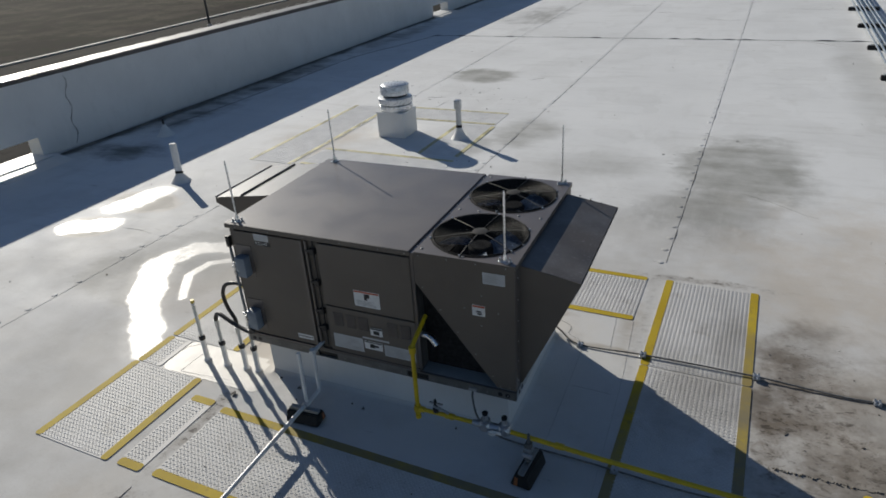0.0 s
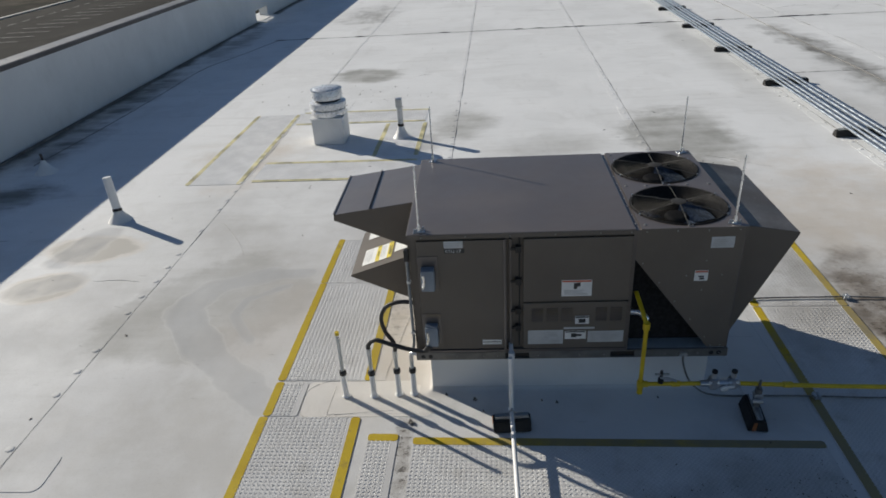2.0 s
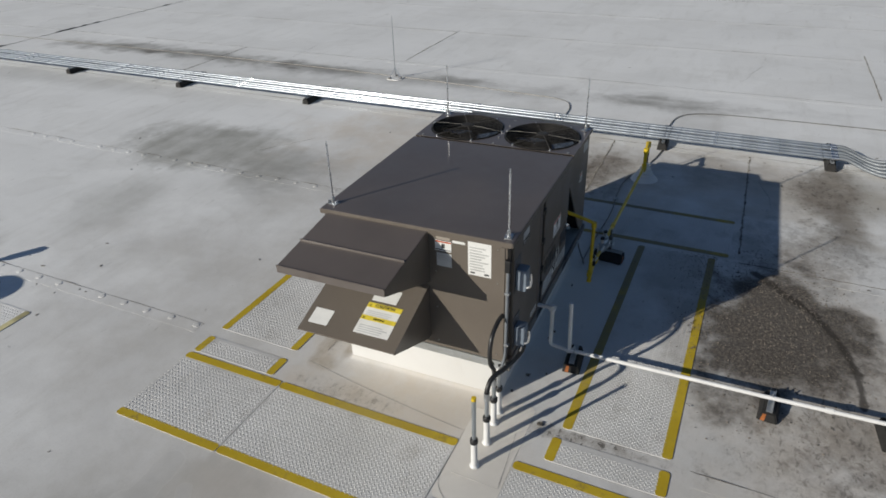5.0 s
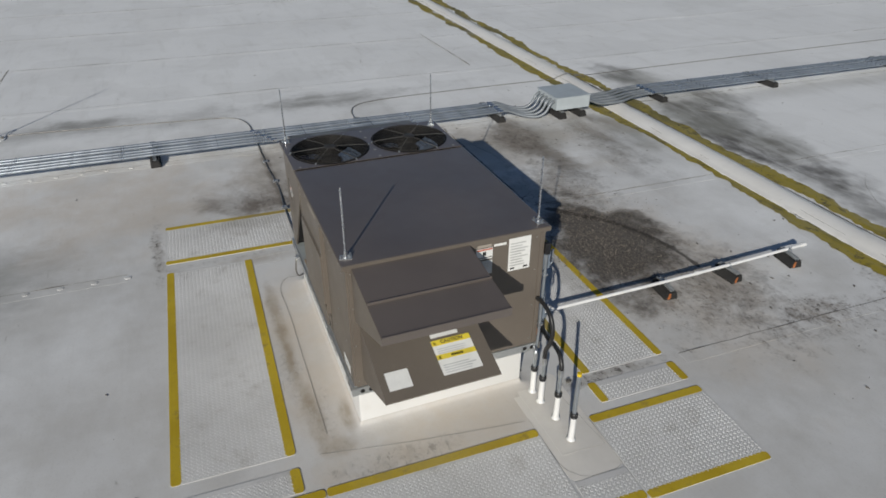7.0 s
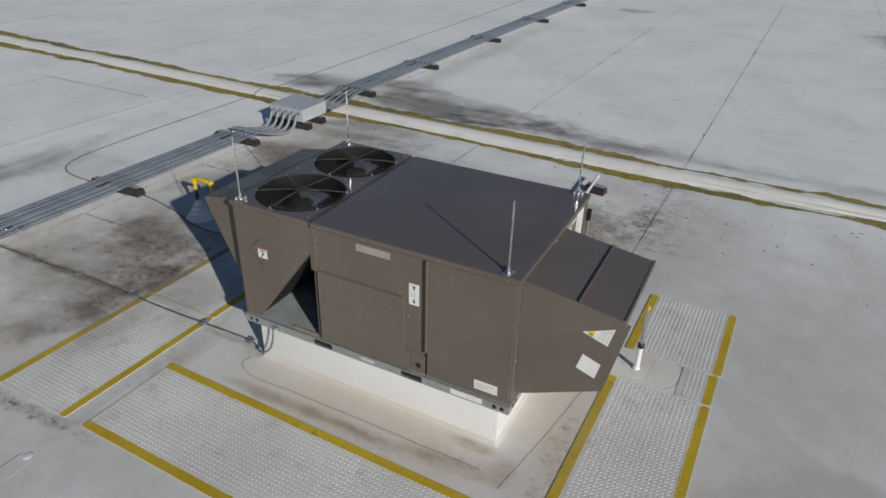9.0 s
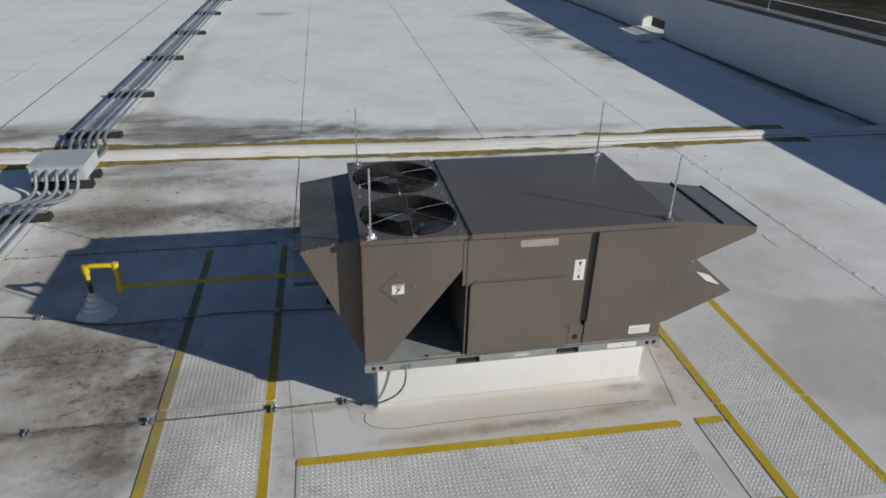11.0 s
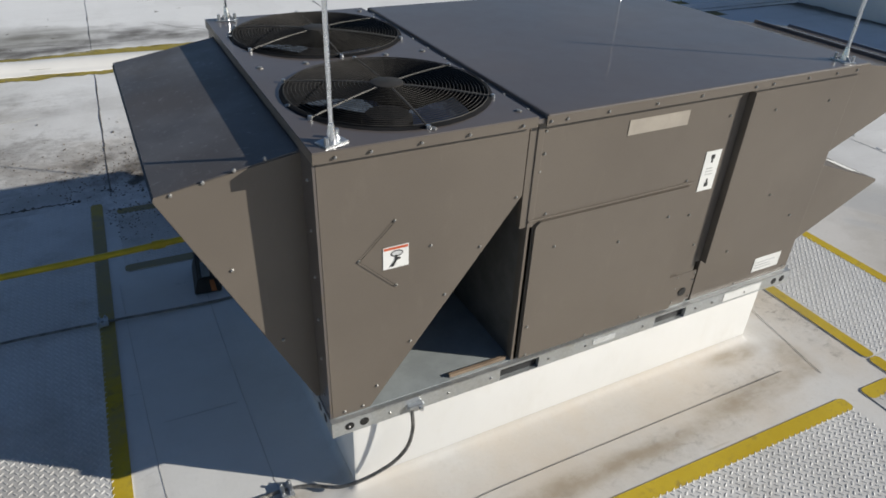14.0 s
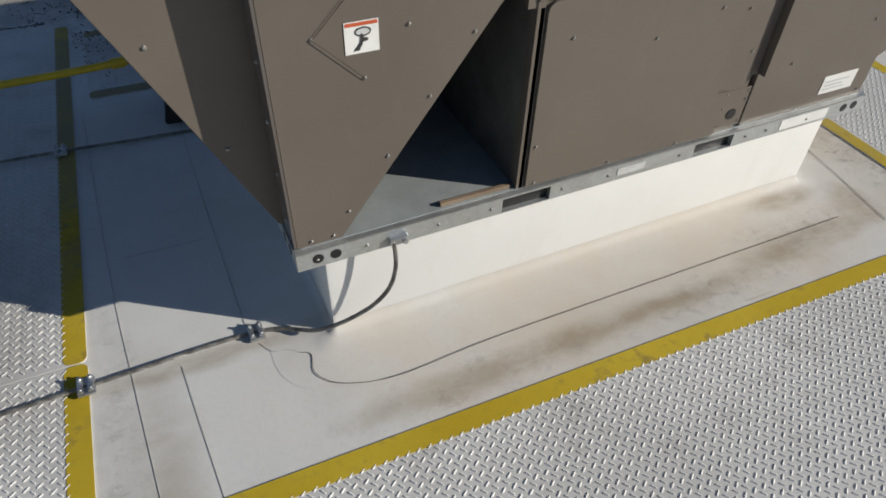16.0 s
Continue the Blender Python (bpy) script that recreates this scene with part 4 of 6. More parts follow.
spots = [(-1.0, 5.0), (2.0, -1.7), (4.5, -2.6), (4.4, 0.6), (1.0, 1.75), (-0.3, -3.0), (0.6, -4.2), (-2.95, -4.05), (4.3, -5.4), (-4.8, -11), (-2, 9)]
for k in range(620):
    cx, cy = r3.choice(spots) if r3.random() < 0.7 else (r3.uniform(-6, 9), r3.uniform(-14, 16))
    x, y = cx + r3.gauss(0, 0.7), cy + r3.gauss(0, 0.6)
    if -1.3 < x < 3.85 and -1.4 < y < 2.8:
        continue
    a, q = r3.uniform(0, 6.3), r3.choice((0.004, 0.006, 0.009, 0.016))
    e = [Vector((x, y, 0.001)) + Vector((math.cos(a + b) * q * c, math.sin(a + b) * q * c, 0)) for b, c in ((0, 1.6), (1.5, 0.6), (3.1, 1.2), (4.6, 0.7))]
    slab(e, r3.uniform(0.002, 0.006), bm, 'z')
part("roof_grit", bm, BEAD, roof, "dark scraps of grit", kind="stuff")

# creases in the sheet
bm = bmesh.new()
for k in range(70):
    x, y = r3.uniform(-6, 16), r3.uniform(-16, 22)
    if -1.5 < x < 4.0 and -1.6 < y < 2.9:
        continue
    a = r3.gauss(0.15, 0.5) + (1.57 if r3.random() < 0.25 else 0)
    n, step, pts = r3.randint(6, 16), 0.09, []
    for i in range(n):
        pts.append((x, y, 0.0012))
        x, y, a = x + math.cos(a) * step, y + math.sin(a) * step, a + r3.gauss(0, 0.14)
    tube(pts, [0.0006 + 0.0022 * math.sin(math.pi * i / (n - 1)) * r3.uniform(0.4, 1) for i in range(n)], 5, bm)
part("sheet_creases", bm, CREASE, roof, "fine creases in the sheet", kind="stuff")

# pebbles washed against the front mat and onto its corner
def pebbles(count):
    rp = random.Random(33)
    verts, faces = [], []
    while len(faces) < count * 8:
        if rp.random() < 0.96:
            x, y = rp.gauss(1.95, 0.62), rp.gauss(-1.72, 0.36)
        else:
            x, y = 2.85 - abs(rp.gauss(0, 0.40)), -1.25 + abs(rp.gauss(0, 0.26))
        if not (0.2 < x < 3.6 and -2.9 < y < -0.45) or (2.9 < x and y > -1.38):
            continue
        on = -0.04 < x < 2.81 and -1.24 < y < -0.40
        r = rp.choice((0.003, 0.0035, 0.004, 0.005, 0.006, 0.008))
        z, b, a = (0.0125 if on else 0.0) + r * 0.45, len(verts), rp.uniform(0, 3.1)
        q, w, h = r * rp.uniform(0.8, 1.4), r * rp.uniform(0.6, 1.0), r * rp.uniform(0.5, 0.9)
        ca, sa = math.cos(a), math.sin(a)
        verts += [(x + ca * q, y + sa * q, z), (x - sa * w, y + ca * w, z), (x - ca * q, y - sa * q, z), (x + sa * w, y - ca * w, z), (x, y, z + h), (x, y, z - h)]
        faces += [(b + i, b + (i + 1) % 4, b + 4) for i in range(4)] + [(b + (i + 1) % 4, b + i, b + 5) for i in range(4)]
    me = bpy.data.meshes.new("loose_pebbles")
    me.from_pydata(verts, [], faces)
    me.materials.append(PEBBLE)
    return me

gravel = new("loose_pebbles", pebbles(4200))
tagged(gravel, "loose brown pebbles washed over the roof and the mat's corner", "gravel", kind="stuff")

# ---- the rooftop unit ----
L, W, Z0, Z1, ZT = 2.26, 1.447, 0.378, 0.442, 1.428
unit = thing("rooftop_unit", (L / 2, W / 2, Z0), "brown packaged rooftop air-conditioning unit with two top fans", "air conditioner")

SCREWS = {}
def screws(pts, axis, r=0.005, parent=None):
    """Single screw heads that share one mesh for each size."""
    if r not in SCREWS:
        bm = tube([(0, 0, -0.001), (0, 0, 0.003), (0, 0, 0.0055)], [r, r, r * 0.6], 6)
        SCREWS[r] = bpy.data.meshes.new("screw")
        bm.to_mesh(SCREWS[r])
        bm.free()
        SCREWS[r].materials.append(SCREW)
    turn = {'x': (0, 90, 0), '-x': (0, -90, 0), 'y': (-90, 0, 0), '-y': (90, 0, 0), 'z': (0, 0, 0)}[axis]
    own = parent or unit
    for p in pts:
        ob = new("screw", SCREWS[r])
        ob.parent = own
        ob.matrix_basis = pose(*(Vector(p) - ORIGIN[own.name]), *turn)

# base rail, four sides, with lift pockets and holes as dark insets
for y0, y1, s in ((0.0, 0.02, -1), (W - 0.02, W, 1)):
    bm = bmesh.new()
    for a, b in ((0.0, 0.66), (0.835, 1.425), (1.60, L)):
        block(a, b, y0, y1, Z0, Z1, 0, bm)
    for a, b in ((0.66, 0.835), (1.425, 1.60)):
        block(a, b, y0, y1, Z1 - 0.009, Z1, 0, bm)
        block(a, b, y0, y1, Z0, Z0 + 0.003, 0, bm)
    block(0.0, L, y0 - (0.012 if s > 0 else 0), y1 + (0.012 if s < 0 else 0), Z1 - 0.002, Z1 + 0.002, 0, bm)
    # front rail's shade put in as a darker copy of the galvanised metal
    rail = part("base_rail", bm, GALV if s > 0 else DARKGALV, unit, "galvanised base rail with lift pockets")
    yy = y1 if s > 0 else y0
    for x in (0.66, 1.425):
        part("lift_pocket", block(x, x + 0.175, min(yy - s * 0.05, yy - s * 0.018), max(yy - s * 0.05, yy - s * 0.018), Z0 + 0.003, Z1 - 0.009), BLACK, rail)
    for x in (0.05, 0.105, L - 0.062, L - 0.115):
        part("rail_hole", tube([(x, yy - s * 0.002, Z0 + 0.032), (x, yy + s * 0.0012, Z0 + 0.032)], 0.017, 14), BLACK, rail)
    screws([(x, yy, Z0 + 0.03) for x in (0.3, 0.5, 0.60, 0.9, 1.20, 1.38, 1.64, 1.82, 2.05, 2.20)], 'y' if s > 0 else '-y', parent=rail)
for x0, x1 in ((0.0, 0.02), (L - 0.02, L)):
    rail = part("base_rail", block(x0, x1, 0.02, W - 0.02, Z0, Z1), GALV, unit, "galvanised base rail")
    xx = x0 if x0 == 0 else x1
    d = -1 if x0 == 0 else 1
    for y in (0.07, 0.13, W - 0.13, W - 0.07):
        part("rail_hole", tube([(xx - d * 0.002, y, Z0 + 0.032), (xx + d * 0.0012, y, Z0 + 0.032)], 0.017, 14), BLACK, rail)
part("base_pan", block(0.02, L - 0.02, 0.02, W - 0.02, Z1 - 0.02, Z1 + 0.004), PAN, unit, "galvanised base pan")

T = 0.022
XP = 1.578                                  # upright split between the side and corner panels
XS = 1.535                                  # between cabinet and fan section
F, B = 0.022, W - 0.022                     # planes of the front and back panels
# back: two cabinet panels, a raised lower panel, a channel
part("side_panel", slab([(0.66, B - T, ZT - 0.03), (XP - 0.004, B - T, ZT - 0.03), (XP - 0.004, B - T, 1.03), (1.53, B - T, 1.03), (1.53, B - T, Z1 + 0.004), (0.66, B - T, Z1 + 0.004)], T), PAINT, unit)
part("side_panel", block(0.02, 0.63, B - T, B + 0.002, Z1 + 0.004, ZT - 0.03, 0.003), PAINT, unit)
acc = bmesh.new()
slab([(x, B + 0.0005, z) for x, z in [(1.518, 0.452), (0.76, 0.452), (0.76, 0.62), (0.806, 0.62), (0.806, 1.018)] + [(0.832 + 0.026 * math.cos(radians(180 - 15 * k)), 1.018 + 0.026 * math.sin(radians(180 - 15 * k))) for k in range(7)] + [(1.492 + 0.026 * math.cos(radians(90 - 15 * k)), 1.018 + 0.026 * math.sin(radians(90 - 15 * k))) for k in range(7)]], 0.013, acc)
part("access_panel", acc, PAINT, unit, "raised lower access panel with rounded corners")
part("panel_lip", block(0.80, 1.545, B + 0.0005, B + 0.007, 1.047, 1.056, 0.003), PAINT, unit)
part("panel_edge", block(1.520, 1.538, B + 0.0005, B + 0.004, Z1 + 0.006, 1.03, 0.001), PAINT, unit)
chan = bmesh.new()
block(0.628, 0.632, B - T, B + 0.03, 0.655, 1.385, 0, chan)
block(0.636, 0.664, B - 0.004, B + 0.001, 0.655, 1.385, 0, chan)
part("drip_channel", chan, PAINT, unit, "upright drip channel")
part("knockout_hole", tube([(0.697, B - 0.004, 0.515), (0.697, B + 0.0065, 0.515)], 0.021, 14), BLACK, unit)
bm = bmesh.new()
block(0.642, 0.752, B + 0.0005, B + 0.004, 0.462, 0.612, 0, bm)
part("cover_plate", bm, PAINT, unit)
screws([(x, B, z) for x, z in ((1.514, 1.367), (1.511, 1.29), (1.523, 1.229), (1.475, 1.066), (0.84, 1.066), (0.775, 0.905), (0.70, 1.30), (0.70, 0.75))], 'y')
screws([(x, B + 0.004, z) for x, z in ((0.747, 0.60), (0.747, 0.545), (0.747, 0.475), (0.65, 0.60), (0.65, 0.565), (0.65, 0.48))], 'y', 0.004)
screws([(x, B + 0.0135, z) for x, z in ((1.428, 0.934), (1.133, 0.879), (0.904, 0.933), (1.50, 0.60), (1.21, 0.462), (1.49, 0.462), (0.93, 0.462))], 'y')
screws([(x, B + 0.002, z) for x, z in ((0.60, 1.3), (0.60, 0.9), (0.481, 0.662), (0.363, 0.458), (0.05, 0.47), (0.15, 1.287), (0.136, 0.763), (0.46, 1.29), (0.32, 0.90))], 'y')

# fan section: panels with a cut-off corner, front and back
def corner_panel(y, t, x0, z0):
    return slab([(x0, y, ZT - 0.03), (L - 0.013, y, ZT - 0.03), (L - 0.013, y, Z1 + 0.004), (2.115, y, Z1 + 0.004), (x0, y, z0)], t)
part("corner_panel", corner_panel(B - 0.012, 0.012, XP, 1.157), PAINT, unit, "brown corner panel with slanted edge")
part("corner_panel", corner_panel(F, 0.012, XS + 0.012, 1.185), PAINT, unit, "brown corner panel with slanted edge")
for yy, ax in ((B, 'y'), (F, '-y')):
    screws([(1.60 + k * 0.122, yy, 1.155 - k * 0.155) for k in range(5)] + [(2.14, yy, 0.462), (2.205, yy, 0.462), (1.90, yy, 1.05), (2.022, yy, 1.166), (2.137, yy, 1.053), (2.017, yy, 0.934)], ax)
part("wire_brace", tube([(2.022, B + 0.006, 1.166), (2.137, B + 0.006, 1.053), (2.017, B + 0.006, 0.934)], 0.001, 5), WIRE, unit)
# slanted coil over the open corner, and the walls of that corner
part("condenser_coil", slab([(XS + 0.03, F + 0.015, 1.15), (2.12, F + 0.015, Z1 + 0.012), (2.17, F + 0.015, Z1 + 0.05), (XS + 0.08, F + 0.015, 1.19)], W - 0.075), INSIDE, unit, "dark slanted condenser coil")
part("coil_face", slab([(XS + 0.006, 0.135, Z1 + 0.005), (2.10, 0.135, Z1 + 0.005), (XS + 0.006, 0.135, 1.17)], 0.012), INSIDE, unit, "dark coil face behind the open corner")
part("partition", block(XS - 0.012, XS + 0.006, F + 0.012, B - 0.012, Z1 + 0.004, ZT - 0.02), DARKGALV, unit)
part("corner_post", block(XS - 0.012, XS + 0.012, B - 0.03, B + 0.004, Z1 + 0.004, ZT - 0.03, 0.002), PAINT, unit)
part("corner_post", block(XS - 0.012, XS + 0.012, F - 0.004, F + 0.03, Z1 + 0.004, ZT - 0.03, 0.002), LID, unit)
part("plywood_strip", block(1.56, 1.80, B - 0.02, B - 0.008, Z1 + 0.005, Z1 + 0.018), WOOD, unit)
# fan end, behind the hood
part("end_coil", block(L - 0.05, L - 0.03, 0.10, W - 0.10, Z1 + 0.004, ZT - 0.03), INSIDE, unit, "dark finned coil face")
part("end_post", block(L - 0.012, L - 0.004, F + 0.001, 0.115, Z1 + 0.004, ZT - 0.03), LID, unit)
part("end_post", block(L - 0.012, L - 0.004, W - 0.145, B - 0.001, Z1 + 0.004, ZT - 0.03), LID, unit)
screws([(L - 0.004, y, 0.52 + k * 0.16) for y in (0.06, W - 0.07) for k in range(6)], 'x')

# left end
part("end_panel", block(0.006, 0.028, F + 0.012, B - 0.012, Z1 + 0.004, ZT - 0.03, 0.003), PAINT, unit)
part("end_flange", block(0.0, 0.006, 0.05, 0.075, Z1 + 0.01, ZT - 0.04), PAINT, unit)
screws([(0.006, y, z) for y in (0.10, 0.55, W - 0.05) for z in (0.5, 0.8, 1.1, 1.36)], '-x')

# front: control door, post with hinges, filter door, louvred lower panel
door = part("control_door", block(0.06, 0.655, F - 0.016, F + 0.006, Z1 + 0.03, ZT - 0.055, 0.005), PAINT, unit, "brown control access door")
part("side_panel", block(0.02, 0.80, F + 0.0065, F + 0.02, Z1 + 0.004, ZT - 0.03), PAINT, unit)
part("door_edge", block(0.652, 0.672, F - 0.022, F + 0.006, Z1 + 0.02, ZT - 0.05, 0.003), LID, unit)
part("door_edge", block(0.695, 0.71, F - 0.02, F + 0.006, Z1 + 0.02, ZT - 0.05, 0.003), LID, unit)
for z in (1.30, 1.045, 0.80, 0.655):
    h = part("door_latch", block(0.735, 0.775, F - 0.03, F + 0.006, z - 0.025, z + 0.025, 0.006), BLACK, unit, "black latch")
    part("latch_tab", block(0.70, 0.735, F - 0.024, F - 0.012, z - 0.008, z + 0.012, 0.003), BLACK, h)
part("post_bar", tube([(0.762, F - 0.012, 0.50), (0.762, F - 0.012, 1.38)], 0.006, 6), BLACK, unit)
part("filter_door", block(0.79, XS - 0.012, F - 0.016, F + 0.006, 0.872, ZT - 0.055, 0.006), PAINT, unit, "brown filter access door")
part("side_panel", block(0.80, XS - 0.012, F + 0.0065, F + 0.02, Z1 + 0.004, ZT - 0.03), PAINT, unit)
louvre = part("louvre_panel", block(0.79, XS - 0.012, F - 0.012, F + 0.006, Z1 + 0.02, 0.858, 0.006), PAINT, unit, "brown lower panel with louvre slots")
for k in range(3):
    for r in range(9):
        part("louvre_slot", block(0.85 + k * 0.105, 0.93 + k * 0.105, F - 0.019, F - 0.010, 0.70 + r * 0.013, 0.707 + r * 0.013), LID, louvre)
for k in range(2):
    for r in range(9):
        part("louvre_slot", block(1.30 + k * 0.105, 1.38 + k * 0.105, F - 0.019, F - 0.010, 0.70 + r * 0.013, 0.707 + r * 0.013), LID, louvre)
part("bottom_flange", block(0.02, XS, F - 0.022, F + 0.004, Z1 + 0.004, Z1 + 0.022, 0.002), LID, unit)

# lid and fan deck
part("lid", block(0.0, XS - 0.004, 0.0, W, ZT - 0.03, ZT, 0.006), LID, unit, "dark brown flat sheet-metal lid")
part("lid_joint", block(XS - 0.012, XS + 0.034, 0.004, W - 0.004, ZT - 0.026, ZT - 0.012), LID, unit, "groove between lid and fan deck")
FANS = ((1.895, 0.365), (1.895, 1.075))
FR = 0.318
deck = part("fan_deck", holed([(XS + 0.03, 0, ZT), (L, 0, ZT), (L, W, ZT), (XS + 0.03, W, ZT)], [circle(x, y, ZT, FR) for x, y in FANS], 0.004), LID, unit, "dark brown fan deck with two round openings")
for x0, x1, y0, y1 in ((XS + 0.03, L, 0.0, 0.006), (XS + 0.03, L, W - 0.006, W), (L - 0.006, L, 0.006, W - 0.006)):
    part("deck_flange", block(x0, x1, y0, y1, ZT - 0.034, ZT - 0.0045), PAINT, unit)
part("lid_flange", block(0.001, XS, W - 0.003, W + 0.003, ZT - 0.036, ZT - 0.004, 0.001), PAINT, unit)
part("lid_flange", block(0.001, XS, -0.003, 0.003, ZT - 0.036, ZT - 0.004, 0.001), PAINT, unit)
part("lid_flange", block(-0.003, 0.003, 0.004, W - 0.004, ZT - 0.036, ZT - 0.004, 0.001), PAINT, unit)
screws([(x, W + 0.003, ZT - 0.02) for x in (0.08, 0.2, 0.36, 0.55, 0.64, 0.9, 1.1, 1.3, 1.46, 1.52, 1.62, 1.8, 1.95, 2.1, 2.2)], 'y')
screws([(x, -0.003, ZT - 0.02) for x in (0.1, 0.4, 0.7, 1.0, 1.3, 1.5, 1.6, 1.8, 2.0, 2.2)], '-y')
screws([(x, y, ZT) for x, y in ((1.60, 0.06), (1.60, 0.72), (1.60, W - 0.06), (2.21, 0.72), (2.19, 0.06), (1.75, 0.72), (2.05, 0.72), (1.9, 0.03), (1.9, W - 0.03), (2.22, 0.3), (2.22, 1.1))], 'z', 0.011)
screws([(XS + 0.014, 0.1 + k * 0.14, ZT - 0.012) for k in range(10)], 'z', 0.006)

for fx, fy in FANS:
    fan = part("condenser_fan", lathe([(0.075, ZT - 0.17), (0.085, ZT - 0.15), (0.085, ZT - 0.09), (0.07, ZT - 0.075)], fx, fy, 20), SHROUD, unit, "axial fan at rest behind its wire guard", smooth=True)
    bm = bmesh.new()
    n = 26
    ring = [[bm.verts.new((fx + r * math.cos(2 * math.pi * k / 40), fy + r * math.sin(2 * math.pi * k / 40), z)) for k in range(40)] for r, z in ((FR + 0.018, ZT + 0.001), (FR + 0.002, ZT + 0.006), (FR - 0.004, ZT - 0.01), (FR - 0.004, ZT - 0.16), (FR + 0.02, ZT - 0.20))]
    for a, b in zip(ring, ring[1:]):
        for k in range(40):
            bm.faces.new((a[k], a[(k + 1) % 40], b[(k + 1) % 40], b[k]))
    part("shroud", bm, SHROUD, fan, "black round fan shroud", smooth=True)
    for q in range(3):
        bm = bmesh.new()
        grid = []
        for i in range(6):
            r = 0.08 + (FR - 0.10) * i / 5
            wd = 0.80 - 0.02 * i
            grid.append([])
            for j in range(5):
                a = radians(120 * q + (fy > 0.7) * 5 + 155) + wd * (j / 4 - 0.5) * 1.5 + 0.10 * i / 5
                grid[-1].append(bm.verts.new((fx + r * math.cos(a), fy + r * math.sin(a), ZT - 0.115 + 0.055 * (j / 4 - 0.5))))
        for a, b in zip(grid, grid[1:]):
            for j in range(4):
                bm.faces.new((a[j], a[j + 1], b[j + 1], b[j]))
        part("fan_blade", bm, BLADE, fan, "grey twisted fan blade", smooth=True)
    part("motor", lathe([(0.06, ZT - 0.40), (0.07, ZT - 0.38), (0.07, ZT - 0.2), (0.05, ZT - 0.175)], fx, fy, 16), BLACK, fan)
    rings = []
    for k in range(23):
        r = 0.055 + (FR + 0.004 - 0.055) * k / 22
        z = ZT + 0.010 + 0.016 * (1 - (r / FR) ** 2)
        c = [(fx + r * math.cos(2 * math.pi * i / 36), fy + r * math.sin(2 * math.pi * i / 36), z) for i in range(37)]
        rings.append(c)
    guard = part("fan_guard", tube(rings[-1], 0.0018, 5, None, False), WIRE, unit, "dark concentric wire fan guard")
    for c in rings[:-1]:
        part("guard_ring", tube(c, 0.0010, 4, None, False), WIRE, guard)
    for q in range(6):
        a = radians(27 + 60 * q)
        part("guard_spoke", tube([(fx + r * math.cos(a), fy + r * math.sin(a), ZT + 0.007 + 0.016 * (1 - (r / FR) ** 2)) for r in (0.05, 0.14, 0.23, FR + 0.02)], 0.0032, 8), SPOKE, guard, smooth=True)
        part("spoke_bolt", tube([(fx + (FR + 0.018) * math.cos(a), fy + (FR + 0.018) * math.sin(a), ZT), (fx + (FR + 0.018) * math.cos(a), fy + (FR + 0.018) * math.sin(a), ZT + 0.012)], 0.007, 6), STEEL, guard)
    part("guard_hub", lathe([(0.052, ZT + 0.023), (0.052, ZT + 0.027), (0.045, ZT + 0.029)], fx, fy, 20), WIRE, guard, "flat dark hub plate", smooth=True)
part("fan_compartment_wall", block(L - 0.028, L - 0.02, F + 0.02, B - 0.02, Z1 + 0.01, ZT - 0.04), BLACK, unit)

# hood over the coil at the fan end
HX, HZ, HA, HB = 2.642, 1.316, 0.115, 1.315
hood = part("coil_hood", slab([(L - 0.004, HA, ZT - 0.045), (HX, HA, HZ), (HX, HA, HZ - 0.012), (L - 0.004, HA, ZT - 0.057)], HB - HA), HOOD, unit, "weathered sloped hood over the coil")
part("hood_face", slab([(HX, HA, HZ - 0.012), (HX, HB, HZ - 0.012), (L + 0.004, HB, Z1 + 0.02), (L + 0.004, HA, Z1 + 0.02)], 0.006, axis='x'), HOOD, hood)
for y, t in ((HA - 0.004, 0.004), (HB, 0.004)):
    part("hood_side", slab([(L - 0.006, y, ZT - 0.05), (HX, y, HZ), (HX + 0.004, y, HZ - 0.012), (L + 0.006, y, Z1 + 0.02), (L - 0.006, y, Z1 + 0.02)], t), PAINT, hood, "brown triangular hood side")
screws([(HX - 0.04 - 0.25 * k / 3, HB + 0.004, HZ + 0.0 + 0.06 * k / 3) for k in range(4)] + [(L + 0.22, HB + 0.004, 1.05), (L + 0.1, HB + 0.004, 0.75)], 'y', 0.006, hood)

# fresh-air hood and relief hood at the other end
EA, EB = 0.602, 1.388
eco = part("intake_hood", slab([(0.0, EA, 1.405), (-0.622, EA, 1.317), (-0.622, EA, 1.303), (0.0, EA, 1.391)], EB - EA), LID, unit, "brown sloped fresh-air hood")
part("hood_lip", slab([(-0.622, EA, 1.316), (-0.628, EA, 1.27), (-0.623, EA, 1.268), (-0.616, EA, 1.303)], EB - EA), LID, eco)
part("hood_joint", block(-0.348, -0.342, EA, EB, 1.349, 1.372), LID, eco, "standing hood seam")
part("hood_edge", slab([(-0.610, EA, 1.3185), (-0.630, EA, 1.3165), (-0.630, EA, 1.326), (-0.622, EA, 1.327)], EB - EA), LID, eco, "folded hood edge")
for y in (EA - 0.003, EB):
    part("hood_side", slab([(0.004, y, 1.402), (-0.624, y, 1.315), (-0.628, y, 1.27), (0.004, y, 1.0)], 0.003), PAINT, eco, "brown triangular hood side")
part("intake_mesh", slab([(-0.60, EA, 1.272), (-0.60, EB, 1.272), (0.004, EB, 1.01), (0.004, EA, 1.01)], 0.004, axis='z'), GALV, eco, "metal filter mesh")
LA, LB = 0.612, 1.362
low = part("relief_hood", slab([(0.004, LA, 0.965), (-0.556, LA, 0.775), (-0.556, LA, 0.765), (0.004, LA, 0.955)], LB - LA), PAINT, unit, "brown lower relief hood")
